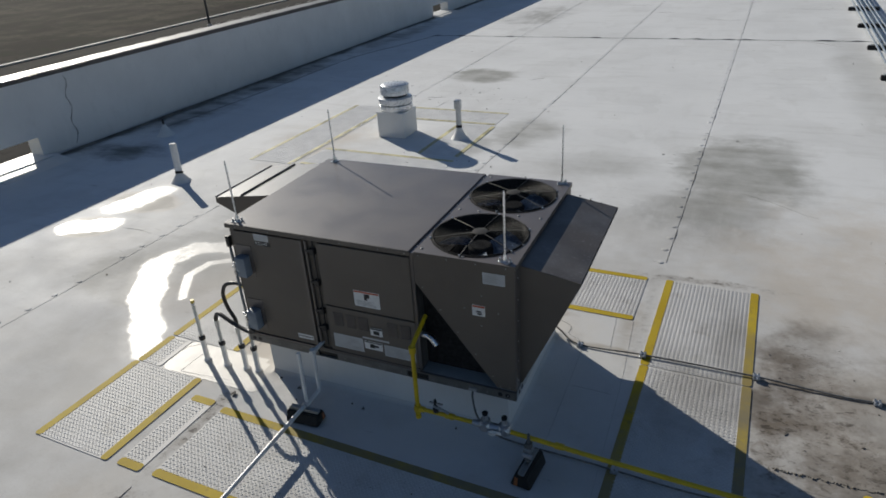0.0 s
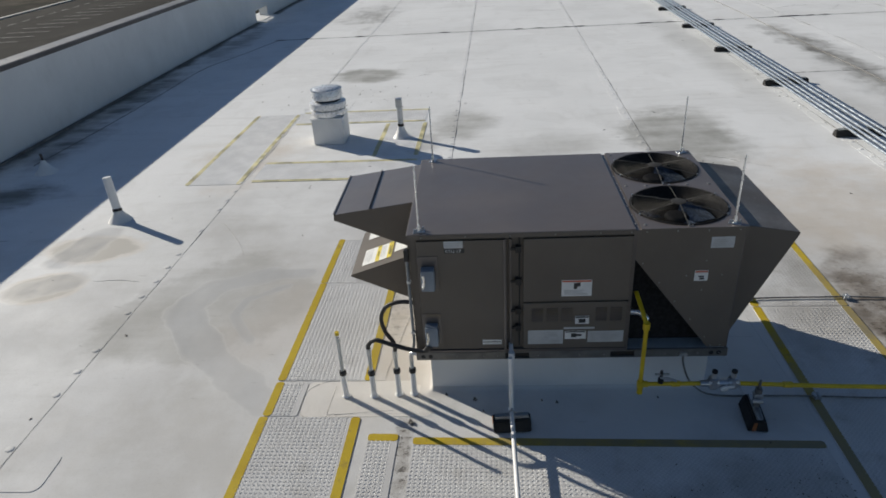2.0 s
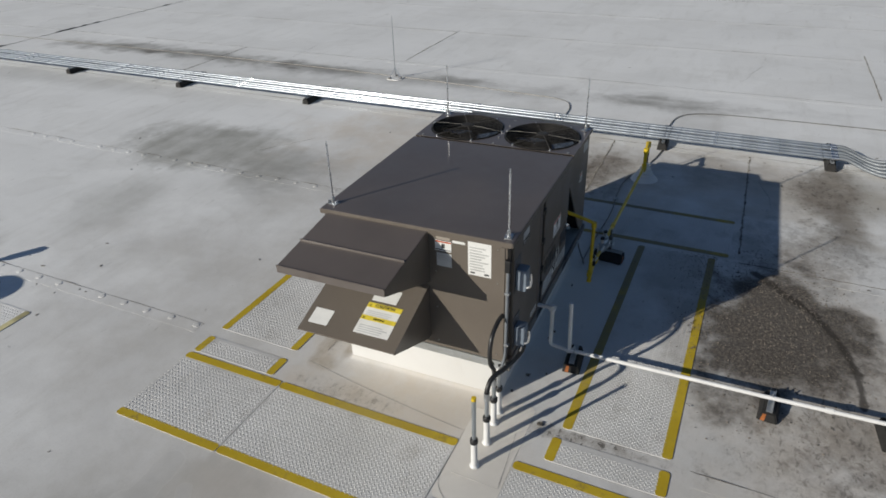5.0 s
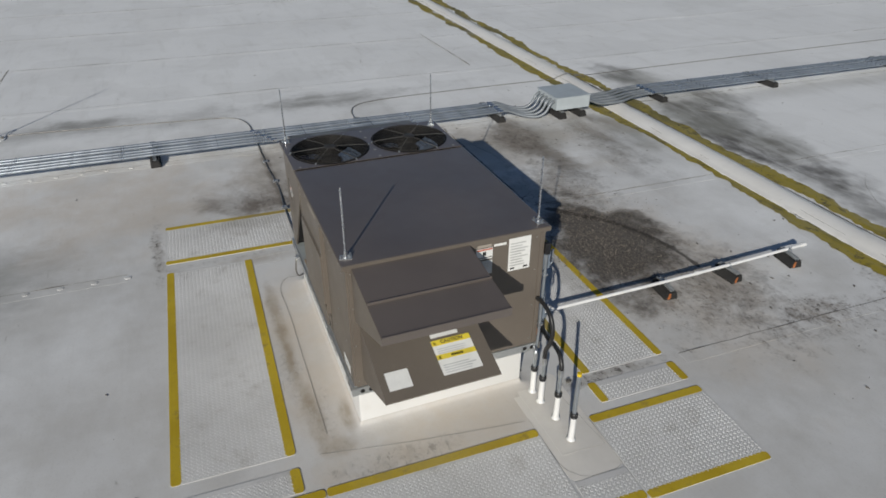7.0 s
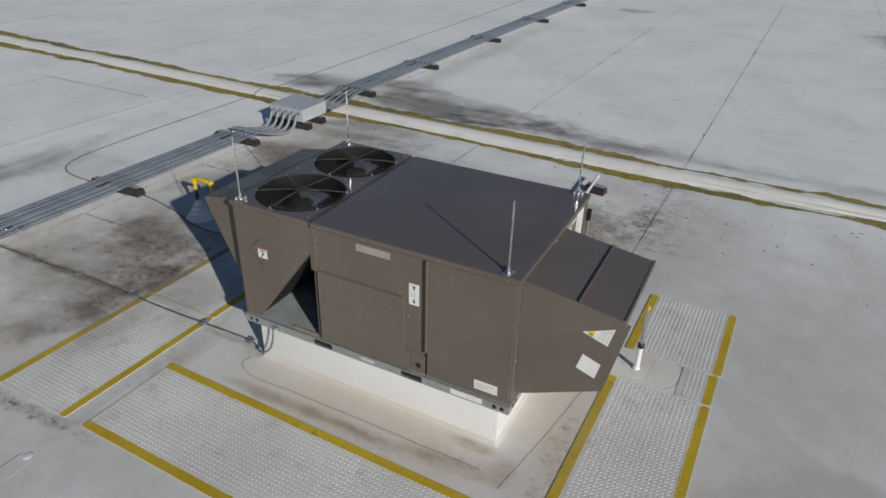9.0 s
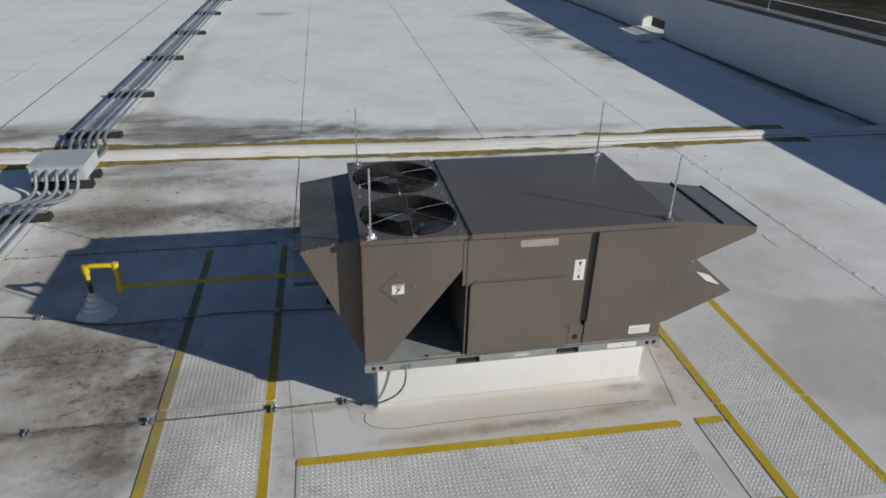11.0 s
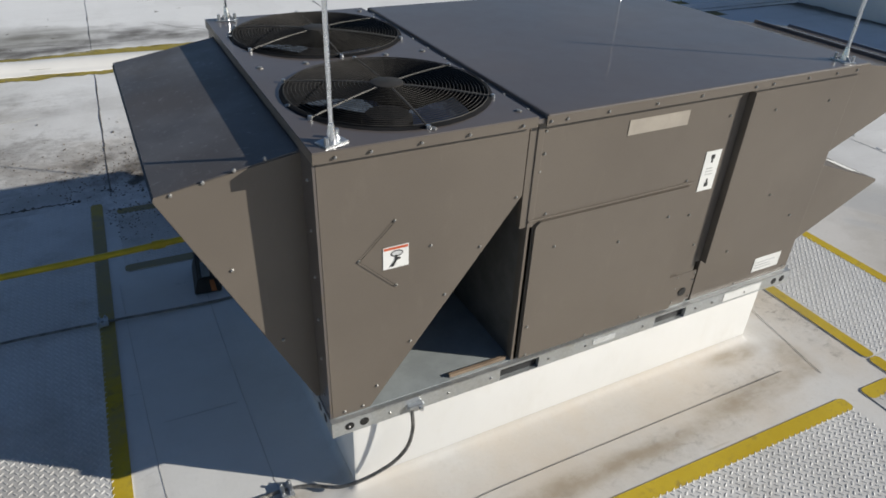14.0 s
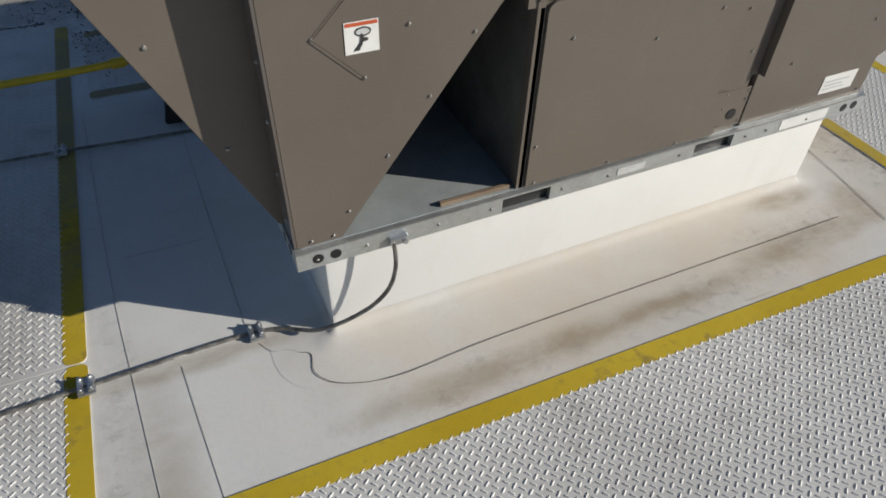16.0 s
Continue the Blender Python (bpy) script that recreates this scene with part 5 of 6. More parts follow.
for y in (LA - 0.003, LB):
    part("hood_side", slab([(0.004, y, 0.965), (-0.558, y, 0.774), (-0.558, y, 0.762), (-0.05, y, 0.53), (0.004, y, 0.53)], 0.003), PAINT, low, "brown triangular hood side")
part("relief_damper", slab([(-0.53, LA, 0.762), (-0.53, LB, 0.762), (-0.03, LB, 0.54), (-0.03, LA, 0.54)], 0.004, axis='x'), GALV, low)

# ---- labels on the unit ----
def label(corner, u, v, name="label_plate", base=LABEL, bars=(), text=None):
    """A flat sticker: corner, its two edges u and v; bars as (u0, u1, v0, v1, material) in shares of it."""
    c, u, v = Vector(corner), Vector(u), Vector(v)
    n = u.cross(v).normalized()
    def quad(a0, a1, b0, b1, h):
        return slab([c + u * a + v * b + n * (h - 0.001) for a, b in ((a0, b0), (a1, b0), (a1, b1), (a0, b1))], 0.001, axis=tuple(n))
    p = part(name, quad(0, 1, 0, 1, 0.0016), base, unit)
    for a0, a1, b0, b1, m in bars:
        part("print_bar", quad(a0, a1, b0, b1, 0.0024), m, p)
    return p

def lines(n, v0, v1, m=PRINT, a0=0.08, a1=0.92, seed=0):
    r2 = random.Random(seed)
    return [(a0, a0 + (a1 - a0) * r2.uniform(0.6, 1.0), v0 + (v1 - v0) * k / n, v0 + (v1 - v0) * (k + 0.45) / n, m) for k in range(n)]

yF = F - 0.0165
def front(x0, x1, z0, z1, y=yF, **kw):
    return label((x0, y, z0), (x1 - x0, 0, 0), (0, 0, z1 - z0), **kw)
front(1.055, 1.263, 0.915, 1.045, bars=[(0.02, 0.98, 0.88, 0.97, RED), (0.40, 0.52, 0.45, 0.82, INK), (0.50, 0.62, 0.60, 0.85, INK)] + lines(5, 0.08, 0.42))
front(1.158, 1.256, 0.682, 0.748, F - 0.0205, bars=[(0.03, 0.97, 0.78, 0.95, INK), (0.25, 0.75, 0.15, 0.65, INK)])
front(0.825, 1.078, 0.505, 0.625, F - 0.0125, base=LABELGREY, bars=lines(7, 0.1, 0.9, seed=2))
front(1.09, 1.24, 0.545, 0.615, F - 0.0125, bars=[(0.03, 0.97, 0.82, 0.95, INK), (0.3, 0.55, 0.2, 0.7, INK), (0.5, 0.8, 0.35, 0.6, INK)])
front(1.08, 1.30, 0.632, 0.648, F - 0.0125, base=LABELGREY)
front(1.254, 1.508, 0.515, 0.612, F - 0.0125, base=LABELGREY, bars=lines(6, 0.1, 0.9, seed=3))
front(2.035, 2.186, 1.262, 1.345, F - 0.0005, base=LABELGREY, bars=lines(4, 0.2, 0.85, seed=4))
front(1.955, 2.046, 1.008, 1.09, F - 0.0005, bars=[(0.04, 0.96, 0.80, 0.95, RED), (0.3, 0.7, 0.35, 0.48, INK), (0.4, 0.75, 0.12, 0.3, INK)])
front(0.495, 0.635, 0.512, 0.552, bars=[(0.03, 0.97, 0.45, 0.62, INK)])
front(0.25, 0.38, 1.318, 1.372, base=LABELGREY, bars=lines(3, 0.15, 0.9, seed=5))
tag = front(0.25, 0.39, 1.28, 1.312, base=INK)
cu = bpy.data.curves.new("tag_text", 'FONT')
cu.body = "RTU-17"
cu.size = 0.034
tmp = bpy.data.objects.new("tag_text", cu)
scene.collection.objects.link(tmp)
bpy.context.view_layer.update()
tm = bpy.data.meshes.new_from_object(tmp.evaluated_get(bpy.context.evaluated_depsgraph_get()))
bpy.data.objects.remove(tmp)
tm.materials.clear()
tm.materials.append(LABEL)
tm.transform(Matrix.Translation(Vector((0.257, yF - 0.003, 1.285)) - ORIGIN[unit.name]) @ pose(0, 0, 0, 90, 0, 0))
tt = new("tag_text", tm)
tt.parent = tag
# back
yB = B + 0.0005
def back(x0, x1, z0, z1, y=yB, **kw):
    return label((x1, y, z0), (x0 - x1, 0, 0), (0, 0, z1 - z0), **kw)
fan_label = back(1.976, 2.060, 1.0, 1.078, bars=[(0.03, 0.97, 0.86, 0.97, RED)])
def printed(pts, m, h):
    """A flat shape printed on the fan label, in shares of it."""
    part("print_shape", slab([Vector((2.060 - 0.084 * q, yB + h - 0.001, 1.0 + 0.078 * w)) for q, w in pts], 0.001, axis=(0, 1, 0)), m, fan_label)
oval = [(math.cos(k * math.pi / 8), math.sin(k * math.pi / 8)) for k in range(16)]
printed([(0.53 + 0.25 * q, 0.67 + 0.15 * w) for q, w in oval], INK, 0.0024)
printed([(0.53 + 0.20 * q, 0.67 + 0.10 * w) for q, w in oval], LABELGREY, 0.0030)
printed([(0.46, 0.62), (0.52, 0.62), (0.55, 0.50), (0.68, 0.46), (0.66, 0.38), (0.54, 0.36), (0.40, 0.10), (0.24, 0.10), (0.44, 0.36)][::-1], INK, 0.0036)
back(0.694, 0.772, 1.005, 1.17, bars=[(0.38, 0.62, 0.80, 0.90, INK), (0.45, 0.55, 0.70, 0.80, INK), (0.38, 0.62, 0.10, 0.20, INK), (0.45, 0.55, 0.20, 0.30, INK)] + lines(3, 0.40, 0.62, a0=0.25, a1=0.75, seed=6))
back(0.912, 1.18, 1.298, 1.352, base=FADED)
back(0.098, 0.268, 0.492, 0.566, B + 0.0025, bars=lines(3, 0.2, 0.8, LABELGREY, seed=7))
back(0.195, 0.432, Z0 + 0.012, Z1 - 0.008, W + 0.0005)
back(1.05, 1.163, Z0 + 0.02, Z1 - 0.016, W + 0.0005, base=LABELGREY, bars=lines(2, 0.5, 0.9, seed=8))
# left end and hoods
def end(y0, y1, z0, z1, **kw):
    return label((0.0055, y1, z0), (0, y0 - y1, 0), (0, 0, z1 - z0), **kw)
end(0.145, 0.31, 1.13, 1.385, bars=lines(9, 0.15, 0.9, seed=9) + [(0.1, 0.3, 0.05, 0.1, INK), (0.7, 0.9, 0.05, 0.1, INK)])
end(0.43, 0.55, 1.27, 1.35, bars=[(0.02, 0.98, 0.82, 0.95, RED), (0.4, 0.6, 0.3, 0.7, INK), (0.03, 0.97, 0.1, 0.18, INK)])
end(0.43, 0.54, 1.15, 1.255, base=LABELGREY, bars=lines(3, 0.5, 0.9, seed=10))
end(0.44, 0.54, 1.358, 1.378, base=FADED)
end(0.33, 0.42, 1.35, 1.368)
def on_low(y0, y1, s0, s1, **kw):
    """On the sloped face of the relief hood, s along the slope from the wall."""
    top, out = Vector((0.004, 0, 0.9662)), Vector((-0.56, 0, -0.19))
    a = top + out * s1
    return label((a.x, y1, a.z), (0, y0 - y1, 0), tuple(-out * (s1 - s0)), **kw)
warn = on_low(0.70, 0.965, 0.42, 0.86, bars=[(0, 1, 0.84, 1.0, LABELYELLOW), (0, 1, 0.44, 0.58, LABELYELLOW), (0.36, 0.68, 0.48, 0.54, INK), (0.05, 0.11, 0.87, 0.96, INK), (0.05, 0.11, 0.46, 0.55, INK)] + lines(4, 0.05, 0.32, LABELGREY, seed=11) + lines(3, 0.6, 0.78, LABELGREY, seed=12))
cu = bpy.data.curves.new("warning_word", 'FONT')
cu.body, cu.size, cu.align_x, cu.align_y = "CAUTION", 0.034, 'CENTER', 'CENTER'
tmp = bpy.data.objects.new("warning_word", cu)
cu.offset = 0.0008
scene.collection.objects.link(tmp)
bpy.context.view_layer.update()
wm = bpy.data.meshes.new_from_object(tmp.evaluated_get(bpy.context.evaluated_depsgraph_get()))
bpy.data.objects.remove(tmp)
wm.materials.clear()
wm.materials.append(INK)
slope = Vector((0.56, 0, 0.19)).normalized()
face = Matrix((Vector((0, -1, 0)), slope, Vector((0, -1, 0)).cross(slope))).transposed().to_4x4()
spot = Vector((0.004, 0.965 - 0.52 * 0.265, 0.9662)) + Vector((-0.56, 0, -0.19)) * (0.86 - 0.44 * 0.92) + face.col[2].to_3d() * 0.004
wm.transform(Matrix.Translation(spot - ORIGIN[unit.name]) @ face)
ww = new("warning_word", wm)
ww.parent = warn
on_low(1.17, 1.32, 0.66, 0.88)
on_low(0.765, 0.955, 0.19, 0.385)

# ---- switches and wiring on the unit's corner ----
for z in (1.02, 0.55):
    sw = thing("disconnect_switch", (0.13, F - 0.02, z), "grey enclosed disconnect switch on the unit", "switch", "switches on the unit")
    part("back_plate", block(0.06, 0.205, F - 0.020, F - 0.0165, z - 0.02, z + 0.24, 0.002), LID, sw)
    part("box", block(0.085, 0.178, F - 0.095, F - 0.0205, z, z + 0.165, 0.012), GREYBOX, sw, smooth=True)
    part("lever", tube(bend([(0.10, F - 0.095, z + 0.03), (0.10, F - 0.122, z + 0.045), (0.112, F - 0.124, z + 0.10), (0.105, F - 0.12, z + 0.145)], 0.02), 0.009, 8), ALU, sw, "bright handle", smooth=True)

# ---- lightning rods ----
def lightning_rod():
    rod = thing("lightning_rod", (0, 0, 0), "slim aluminium lightning rod on the corner of the unit's lid", "lightning rod", "lightning rods on the unit")
    part("base", slab([(-0.042, -0.026, 0.0), (0.036, -0.028, 0.0), (0.042, 0.022, 0.0), (-0.034, 0.028, 0.0)], 0.004, axis='z'), STEEL, rod, "thin bent mounting plate")
    part("web", slab([(-0.030, -0.002, 0.004), (0.030, -0.002, 0.004), (0.012, -0.002, 0.024), (-0.012, -0.002, 0.024)], 0.004), STEEL, rod)
    part("clamp", lathe([(0.014, 0.004), (0.013, 0.026), (0.010, 0.04), (0.008, 0.055)], 0, 0, 12), ALU, rod, smooth=True)
    part("rod", tube([(0, 0, 0.03), (0, 0, 0.46), (0, 0, 0.475)], [0.0068, 0.0064, 0.0035], 8), ALU, rod, smooth=True)
    part("bolt", tube([(0.03, 0.012, 0.0), (0.03, 0.012, 0.026)], 0.007, 6), STEEL, rod)
    part("bolt", tube([(-0.03, -0.012, 0.0), (-0.03, -0.012, 0.026)], 0.007, 6), STEEL, rod)
    return rod
first = lightning_rod()
first.matrix_basis = pose(0.085, 0.055, ZT + 0.0005, 0, 0, 10)
for x, y, a in ((0.10, 1.395, 80), (2.19, 1.40, 25), (2.178, 0.05, -20)):
    copy_thing(first, pose(x, y, ZT + 0.0005, 0, 0, a))

for y in (-3.0, -8.9):
    rod = copy_thing(first, pose(WX - 0.14 + 0.022 * y, y, WTOP + 0.053, 0, 0, 92))
    tagged(rod, "slim aluminium lightning rod on the parapet's coping", group="lightning rods on the parapet")

# ---- conduit stubs and flexible leads ----
for x, y, h in ((-0.587, 0.04, 0.60), (-0.364, 0.035, 0.44), (-0.17, 0.055, 0.40), (-0.05, 0.06, 0.36)):
    st = thing("conduit_stub", (x, y, 0.011), "white roof stub with a grey conduit rising from it", "conduit", "conduit stubs beside the unit")
    part("sleeve", lathe([(0.034, 0.0113), (0.027, 0.018), (0.0235, 0.03), (0.0225, 0.05), (0.0215, 0.225)], x, y, 16), PVC, st, "white membrane sleeve", smooth=True)
    part("coupling", lathe([(0.026, 0.222), (0.028, 0.228), (0.028, 0.255), (0.022, 0.262)], x, y, 14), FLEX, st, "black clamp coupling", smooth=True)
    part("conduit", tube([(x, y, 0.255), (x, y, h)], 0.015, 12), CONDUIT, st, smooth=True)
    if h > 0.5:
        part("tip", tube([(x, y, h - 0.005), (x, y, h + 0.02)], 0.0165, 12), GASYELLOW, st, "yellow end cap", smooth=True)
    elif h < 0.39:
        part("elbow", tube(bend([(x, y, h - 0.03), (x, y, 0.405), (0.05, y - 0.03, 0.41), (0.07, 0.01, 0.41)], 0.04), 0.017, 10), STEEL, st, smooth=True)
lead = thing("flexible_conduit", (-0.364, 0.035, 0.44), "black flexible conduit curving into the unit's base", "cable")
part("hose", tube(swing([(-0.364, 0.035, 0.43), (-0.36, 0.033, 0.50), (-0.30, 0.02, 0.555), (-0.18, -0.01, 0.535), (-0.05, -0.03, 0.505), (0.06, -0.05, 0.50), (0.10, -0.06, 0.53)], 6), 0.017, 10), FLEX, lead, smooth=True)
part("fitting", tube([(-0.364, 0.035, 0.41), (-0.364, 0.035, 0.47)], 0.021, 12), STEEL, lead, smooth=True)
part("fitting", tube([(0.085, -0.055, 0.512), (0.115, -0.063, 0.555)], 0.022, 12), BLACK, lead, smooth=True)
lead = thing("flexible_conduit", (-0.17, 0.055, 0.4), "black flexible conduit looping out from the unit's end", "cable")
part("hose", tube(swing([(-0.17, 0.055, 0.39), (-0.17, 0.055, 0.50), (-0.225, 0.06, 0.60), (-0.245, 0.06, 0.72), (-0.20, 0.06, 0.82), (-0.10, 0.06, 0.86), (0.0, 0.06, 0.855)], 6), 0.016, 10), FLEX, lead, smooth=True)
part("fitting", tube([(-0.17, 0.055, 0.37), (-0.17, 0.055, 0.43)], 0.020, 12), STEEL, lead, smooth=True)
riser = thing("riser_conduit", (-0.022, 0.03, 0.43), "grey conduit running up the unit's corner", "conduit")
part("conduit", tube(bend([(-0.03, 0.045, 0.44), (-0.012, 0.03, 0.52), (-0.012, 0.022, 1.24)], 0.04), 0.011, 10), FLEXGREY, riser, smooth=True)
part("fitting", block(-0.03, 0.004, 0.004, 0.042, 1.22, 1.31, 0.006), BLACK, riser, "black fitting at the corner")
for z in (0.62, 1.05):
    part("strap", block(-0.026, 0.004, 0.006, 0.04, z - 0.008, z + 0.008, 0.002), STEEL, riser)

# ---- rubber support blocks ----
def support(length, name, text, tall=0.09, strut=True, strips=True):
    """A trapezoid rubber block along x with a strut channel on top."""
    ob = thing(name, (0, 0, 0), text, "pipe support", "rubber supports on the roof")
    h, w = length / 2, 0.06
    bm = slab([(-h, -w * 1.2, 0.001), (-h, w * 1.2, 0.001), (-h, w * 0.7, tall), (-h, -w * 0.7, tall)], length, axis='x')
    bmesh.ops.bevel(bm, geom=bm.edges[:], offset=0.008, segments=2, affect='EDGES')
    part("rubber_block", bm, RUBBER, ob, smooth=True)
    for s in (-1, 1) if strips else ():
        part("reflective_strip", slab([(s * (h + 0.0005), 0.018, 0.014), (s * (h + 0.0005), 0.045, 0.014), (s * (h + 0.0005), 0.036, tall - 0.014), (s * (h + 0.0005), 0.014, tall - 0.014)], 0.002 * s, axis='x'), ORANGE, ob, "orange reflective strip")
    if strut:
        bm = block(-h * 0.9, h * 0.9, -0.02, 0.02, tall, tall + 0.004)
        block(-h * 0.9, h * 0.9, -0.02, -0.017, tall + 0.004, tall + 0.022, 0, bm)
        block(-h * 0.9, h * 0.9, 0.017, 0.02, tall + 0.004, tall + 0.022, 0, bm)
        part("strut_channel", bm, GALV, ob)
    return ob

def pipe_support():
    ob = support(0.27, "pipe_support", "black rubber pipe support block with steel strut and orange strips")
    part("pipe_clamp", tube([(0.02 * math.cos(a), -0.0, 0.128 + 0.02 * math.sin(a)) for a in (radians(20 * k) for k in range(19))], 0.005, 5), STEEL, ob)
    part("clamp_bolt", tube([(0, 0, 0.145), (0, 0, 0.17)], 0.006, 6), STEEL, ob)
    return ob
PX = 0.69
ps = pipe_support()
ps.matrix_basis = pose(PX, -0.315, 0.012, 0, 0, 4)
for y, a in ((-1.76, -6), (-2.52, 5), (-3.30, -8)):
    copy_thing(ps, pose(PX + 0.02, y, 0.0, 0, 0, a))

# ---- condensate drain ----
drain = thing("condensate_pipe", (PX, -0.03, 0.45), "white plastic condensate drain pipe from the unit across the roof", "pipe")
part("trap", tube(bend([(0.70, 0.04, 0.50), (0.70, -0.115, 0.50), (0.70, -0.115, 0.145), (0.695, -0.265, 0.128), (PX, -0.29, 0.14)], 0.03), 0.0155, 12), PVC, drain, smooth=True)
part("vent_riser", tube([(PX, -0.275, 0.13), (PX - 0.004, -0.262, 0.59)], 0.0155, 12), PVC, drain, smooth=True)
part("drain_line", tube([(PX, -0.27, 0.136), (PX + 0.01, -1.7, 0.132), (PX + 0.03, -2.5, 0.13), (PX + 0.07, -3.55, 0.126)], 0.016, 12), PVC, drain, smooth=True)
for p, q in (((0.70, -0.09, 0.50), (0.70, -0.14, 0.50)), ((PX, -0.255, 0.128), (PX, -0.305, 0.14)), ((PX + 0.068, -3.50, 0.126), (PX + 0.07, -3.555, 0.126)), ((PX + 0.022, -2.1, 0.131), (PX + 0.024, -2.15, 0.131))):
    part("fitting", tube([p, q], 0.0215, 12), PVC, drain, smooth=True)
part("inlet_elbow", tube([(0.70, -0.115, 0.475), (0.70, -0.115, 0.525)], 0.022, 12), PVC, drain, smooth=True)

# ---- gas line ----
GY, GH = -0.21, 0.30
gas = thing("gas_pipe", (2.9, GY, GH), "yellow painted steel gas pipe feeding the unit", "pipe")
part("run", tube([(1.605, GY, GH), (2.02, GY, GH)], 0.0155, 12), GASYELLOW, gas, smooth=True)
part("run", tube([(2.24, GY, GH), (2.9, GY - 0.015, 0.275), (3.5, GY - 0.03, 0.266), (4.29, GY - 0.05, 0.262)], 0.0165, 12), GASYELLOW, gas, smooth=True)
part("riser", tube([(1.605, GY, GH - 0.075), (1.605, GY, 0.80)], 0.0155, 12), GASYELLOW, gas, smooth=True)
part("inlet", tube(bend([(1.605, GY, 0.78), (1.605, GY, 0.815), (1.60, GY + 0.03, 0.83), (1.585, 0.06, 0.90)], 0.03), 0.0155, 12), GASYELLOW, gas, smooth=True)
part("gooseneck", tube(bend([(4.29, GY - 0.05, 0.20), (4.29, GY - 0.05, 0.475), (4.53, GY - 0.04, 0.49), (4.53, GY - 0.04, 0.36)], 0.05), 0.021, 12), GASYELLOW, gas, smooth=True)
for c, d, r in (((1.605, GY, 0.80), (0, 0, 0.025), 0.024), ((1.605, GY, GH), (0, 0, 0.03), 0.024), ((1.62, GY, GH), (0.035, 0, 0), 0.023), ((1.605, GY, GH - 0.065), (0, 0, 0.015), 0.021), ((1.85, GY, GH), (0.03, 0, 0), 0.022), ((4.29, GY - 0.05, 0.262), (0, 0, 0.035), 0.029), ((4.26, GY - 0.05, 0.262), (0.03, 0, 0), 0.026), ((4.29, GY - 0.05, 0.47), (0, 0, 0.03), 0.030), ((4.53, GY - 0.04, 0.46), (0, 0, 0.035), 0.030), ((2.62, GY - 0.007, 0.286), (0.03, 0, -0.001), 0.023)):
    part("fitting", tube([Vector(c) - Vector(d), Vector(c) + Vector(d)], r, 12), GASYELLOW, gas, smooth=True)
part("drop_leg", tube([(4.53, GY - 0.04, 0.37), (4.53, GY - 0.04, 0.2)], 0.02, 12), RUST, gas, "dark bare pipe stub", smooth=True)
reg = thing("gas_regulator", (2.13, GY, GH), "grey gas pressure regulator with vents on the yellow pipe", "regulator")
bm = tube([(2.02, GY, GH), (2.10, GY, GH), (2.25, GY, GH), (2.29, GY, GH)], [0.022, 0.032, 0.032, 0.022], 12)
part("body", bm, STEEL, reg, smooth=True)
for x in (2.11, 2.245):
    part("bonnet", tube([(x, GY, GH + 0.02), (x, GY, GH + 0.05), (x, GY, GH + 0.055), (x, GY, GH + 0.095)], [0.034, 0.036, 0.02, 0.017], 14), STEEL, reg, smooth=True)
    part("cap", tube([(x, GY, GH + 0.095), (x, GY, GH + 0.112)], 0.02, 10), BLACK, reg)
    part("diaphragm", tube([(x, GY - 0.035, GH), (x, GY - 0.02, GH), (x, GY + 0.02, GH), (x, GY + 0.035, GH)], [0.03, 0.045, 0.045, 0.03], 16), STEEL, reg, smooth=True)
part("tag", tube([(2.172, GY - 0.058, GH - 0.008), (2.172, GY - 0.048, GH - 0.004)], 0.028, 16), LABEL, reg, "pale round metal tag")
part("tag_arm", block(2.172, 2.24, GY - 0.055, GY - 0.047, GH - 0.004, GH + 0.018, 0.003), LABEL, reg)
valve = thing("gas_valve", (1.745, GY, GH + 0.01), "small gas valve with a lever handle on the yellow pipe", "valve")
part("body", tube([(1.745, GY, GH + 0.012), (1.745, GY, GH + 0.05)], 0.02, 10), BLACK, valve, smooth=True)
part("stem", tube([(1.745, GY, GH + 0.05), (1.745, GY, GH + 0.105), (1.745, GY, GH + 0.12)], [0.011, 0.011, 0.006], 10), BLACK, valve)
part("cross_handle", block(1.70, 1.80, GY - 0.008, GY + 0.008, GH + 0.078, GH + 0.090, 0.004), STEEL, valve, "bright cross handle")
part("handle", slab([(1.735, GY - 0.02, GH + 0.06), (1.80, GY - 0.02, GH + 0.045), (1.85, GY - 0.02, GH + 0.03), (1.85, GY - 0.02, GH + 0.045), (1.79, GY - 0.02, GH + 0.068), (1.735, GY - 0.02, GH + 0.075)], 0.008), STEEL, valve, "bright lever handle")

gs = support(0.29, "pipe_support", "black rubber pipe support with a tall steel strut post", 0.10)
part("post", block(-0.02, 0.02, -0.02, 0.02, 0.122, 0.275, 0.002), DARKGALV, gs)
part("roller", tube([(-0.02, -0.035, 0.178), (-0.02, 0.035, 0.178)], 0.018, 10), STEEL, gs)
part("clamp", block(-0.028, 0.028, -0.03, 0.03, 0.205, 0.235, 0.004), STEEL, gs)
part("clamp_bolt", tube([(0, 0, 0.275), (0, 0, 0.345)], 0.010, 6), DARKGALV, gs)
gs.matrix_basis = pose(2.42, GY - 0.03, 0.0, 0, 0, 84)
gb = part("pipe_boot", lathe([(0.17, 0.001), (0.155, 0.02), (0.115, 0.06), (0.10, 0.065), (0.095, 0.10), (0.075, 0.105), (0.07, 0.15), (0.05, 0.155), (0.045, 0.20), (0.026, 0.205), (0.024, 0.225)], 4.53, GY - 0.04, 24), SKIN, smooth=True)
tagged(gb, "white stepped rubber boot round the gas pipe", "pipe boot")
elbow = thing("flue_elbow", (1.6, 0.02, 0.75), "short shiny metal elbow in the unit's open corner", "pipe")
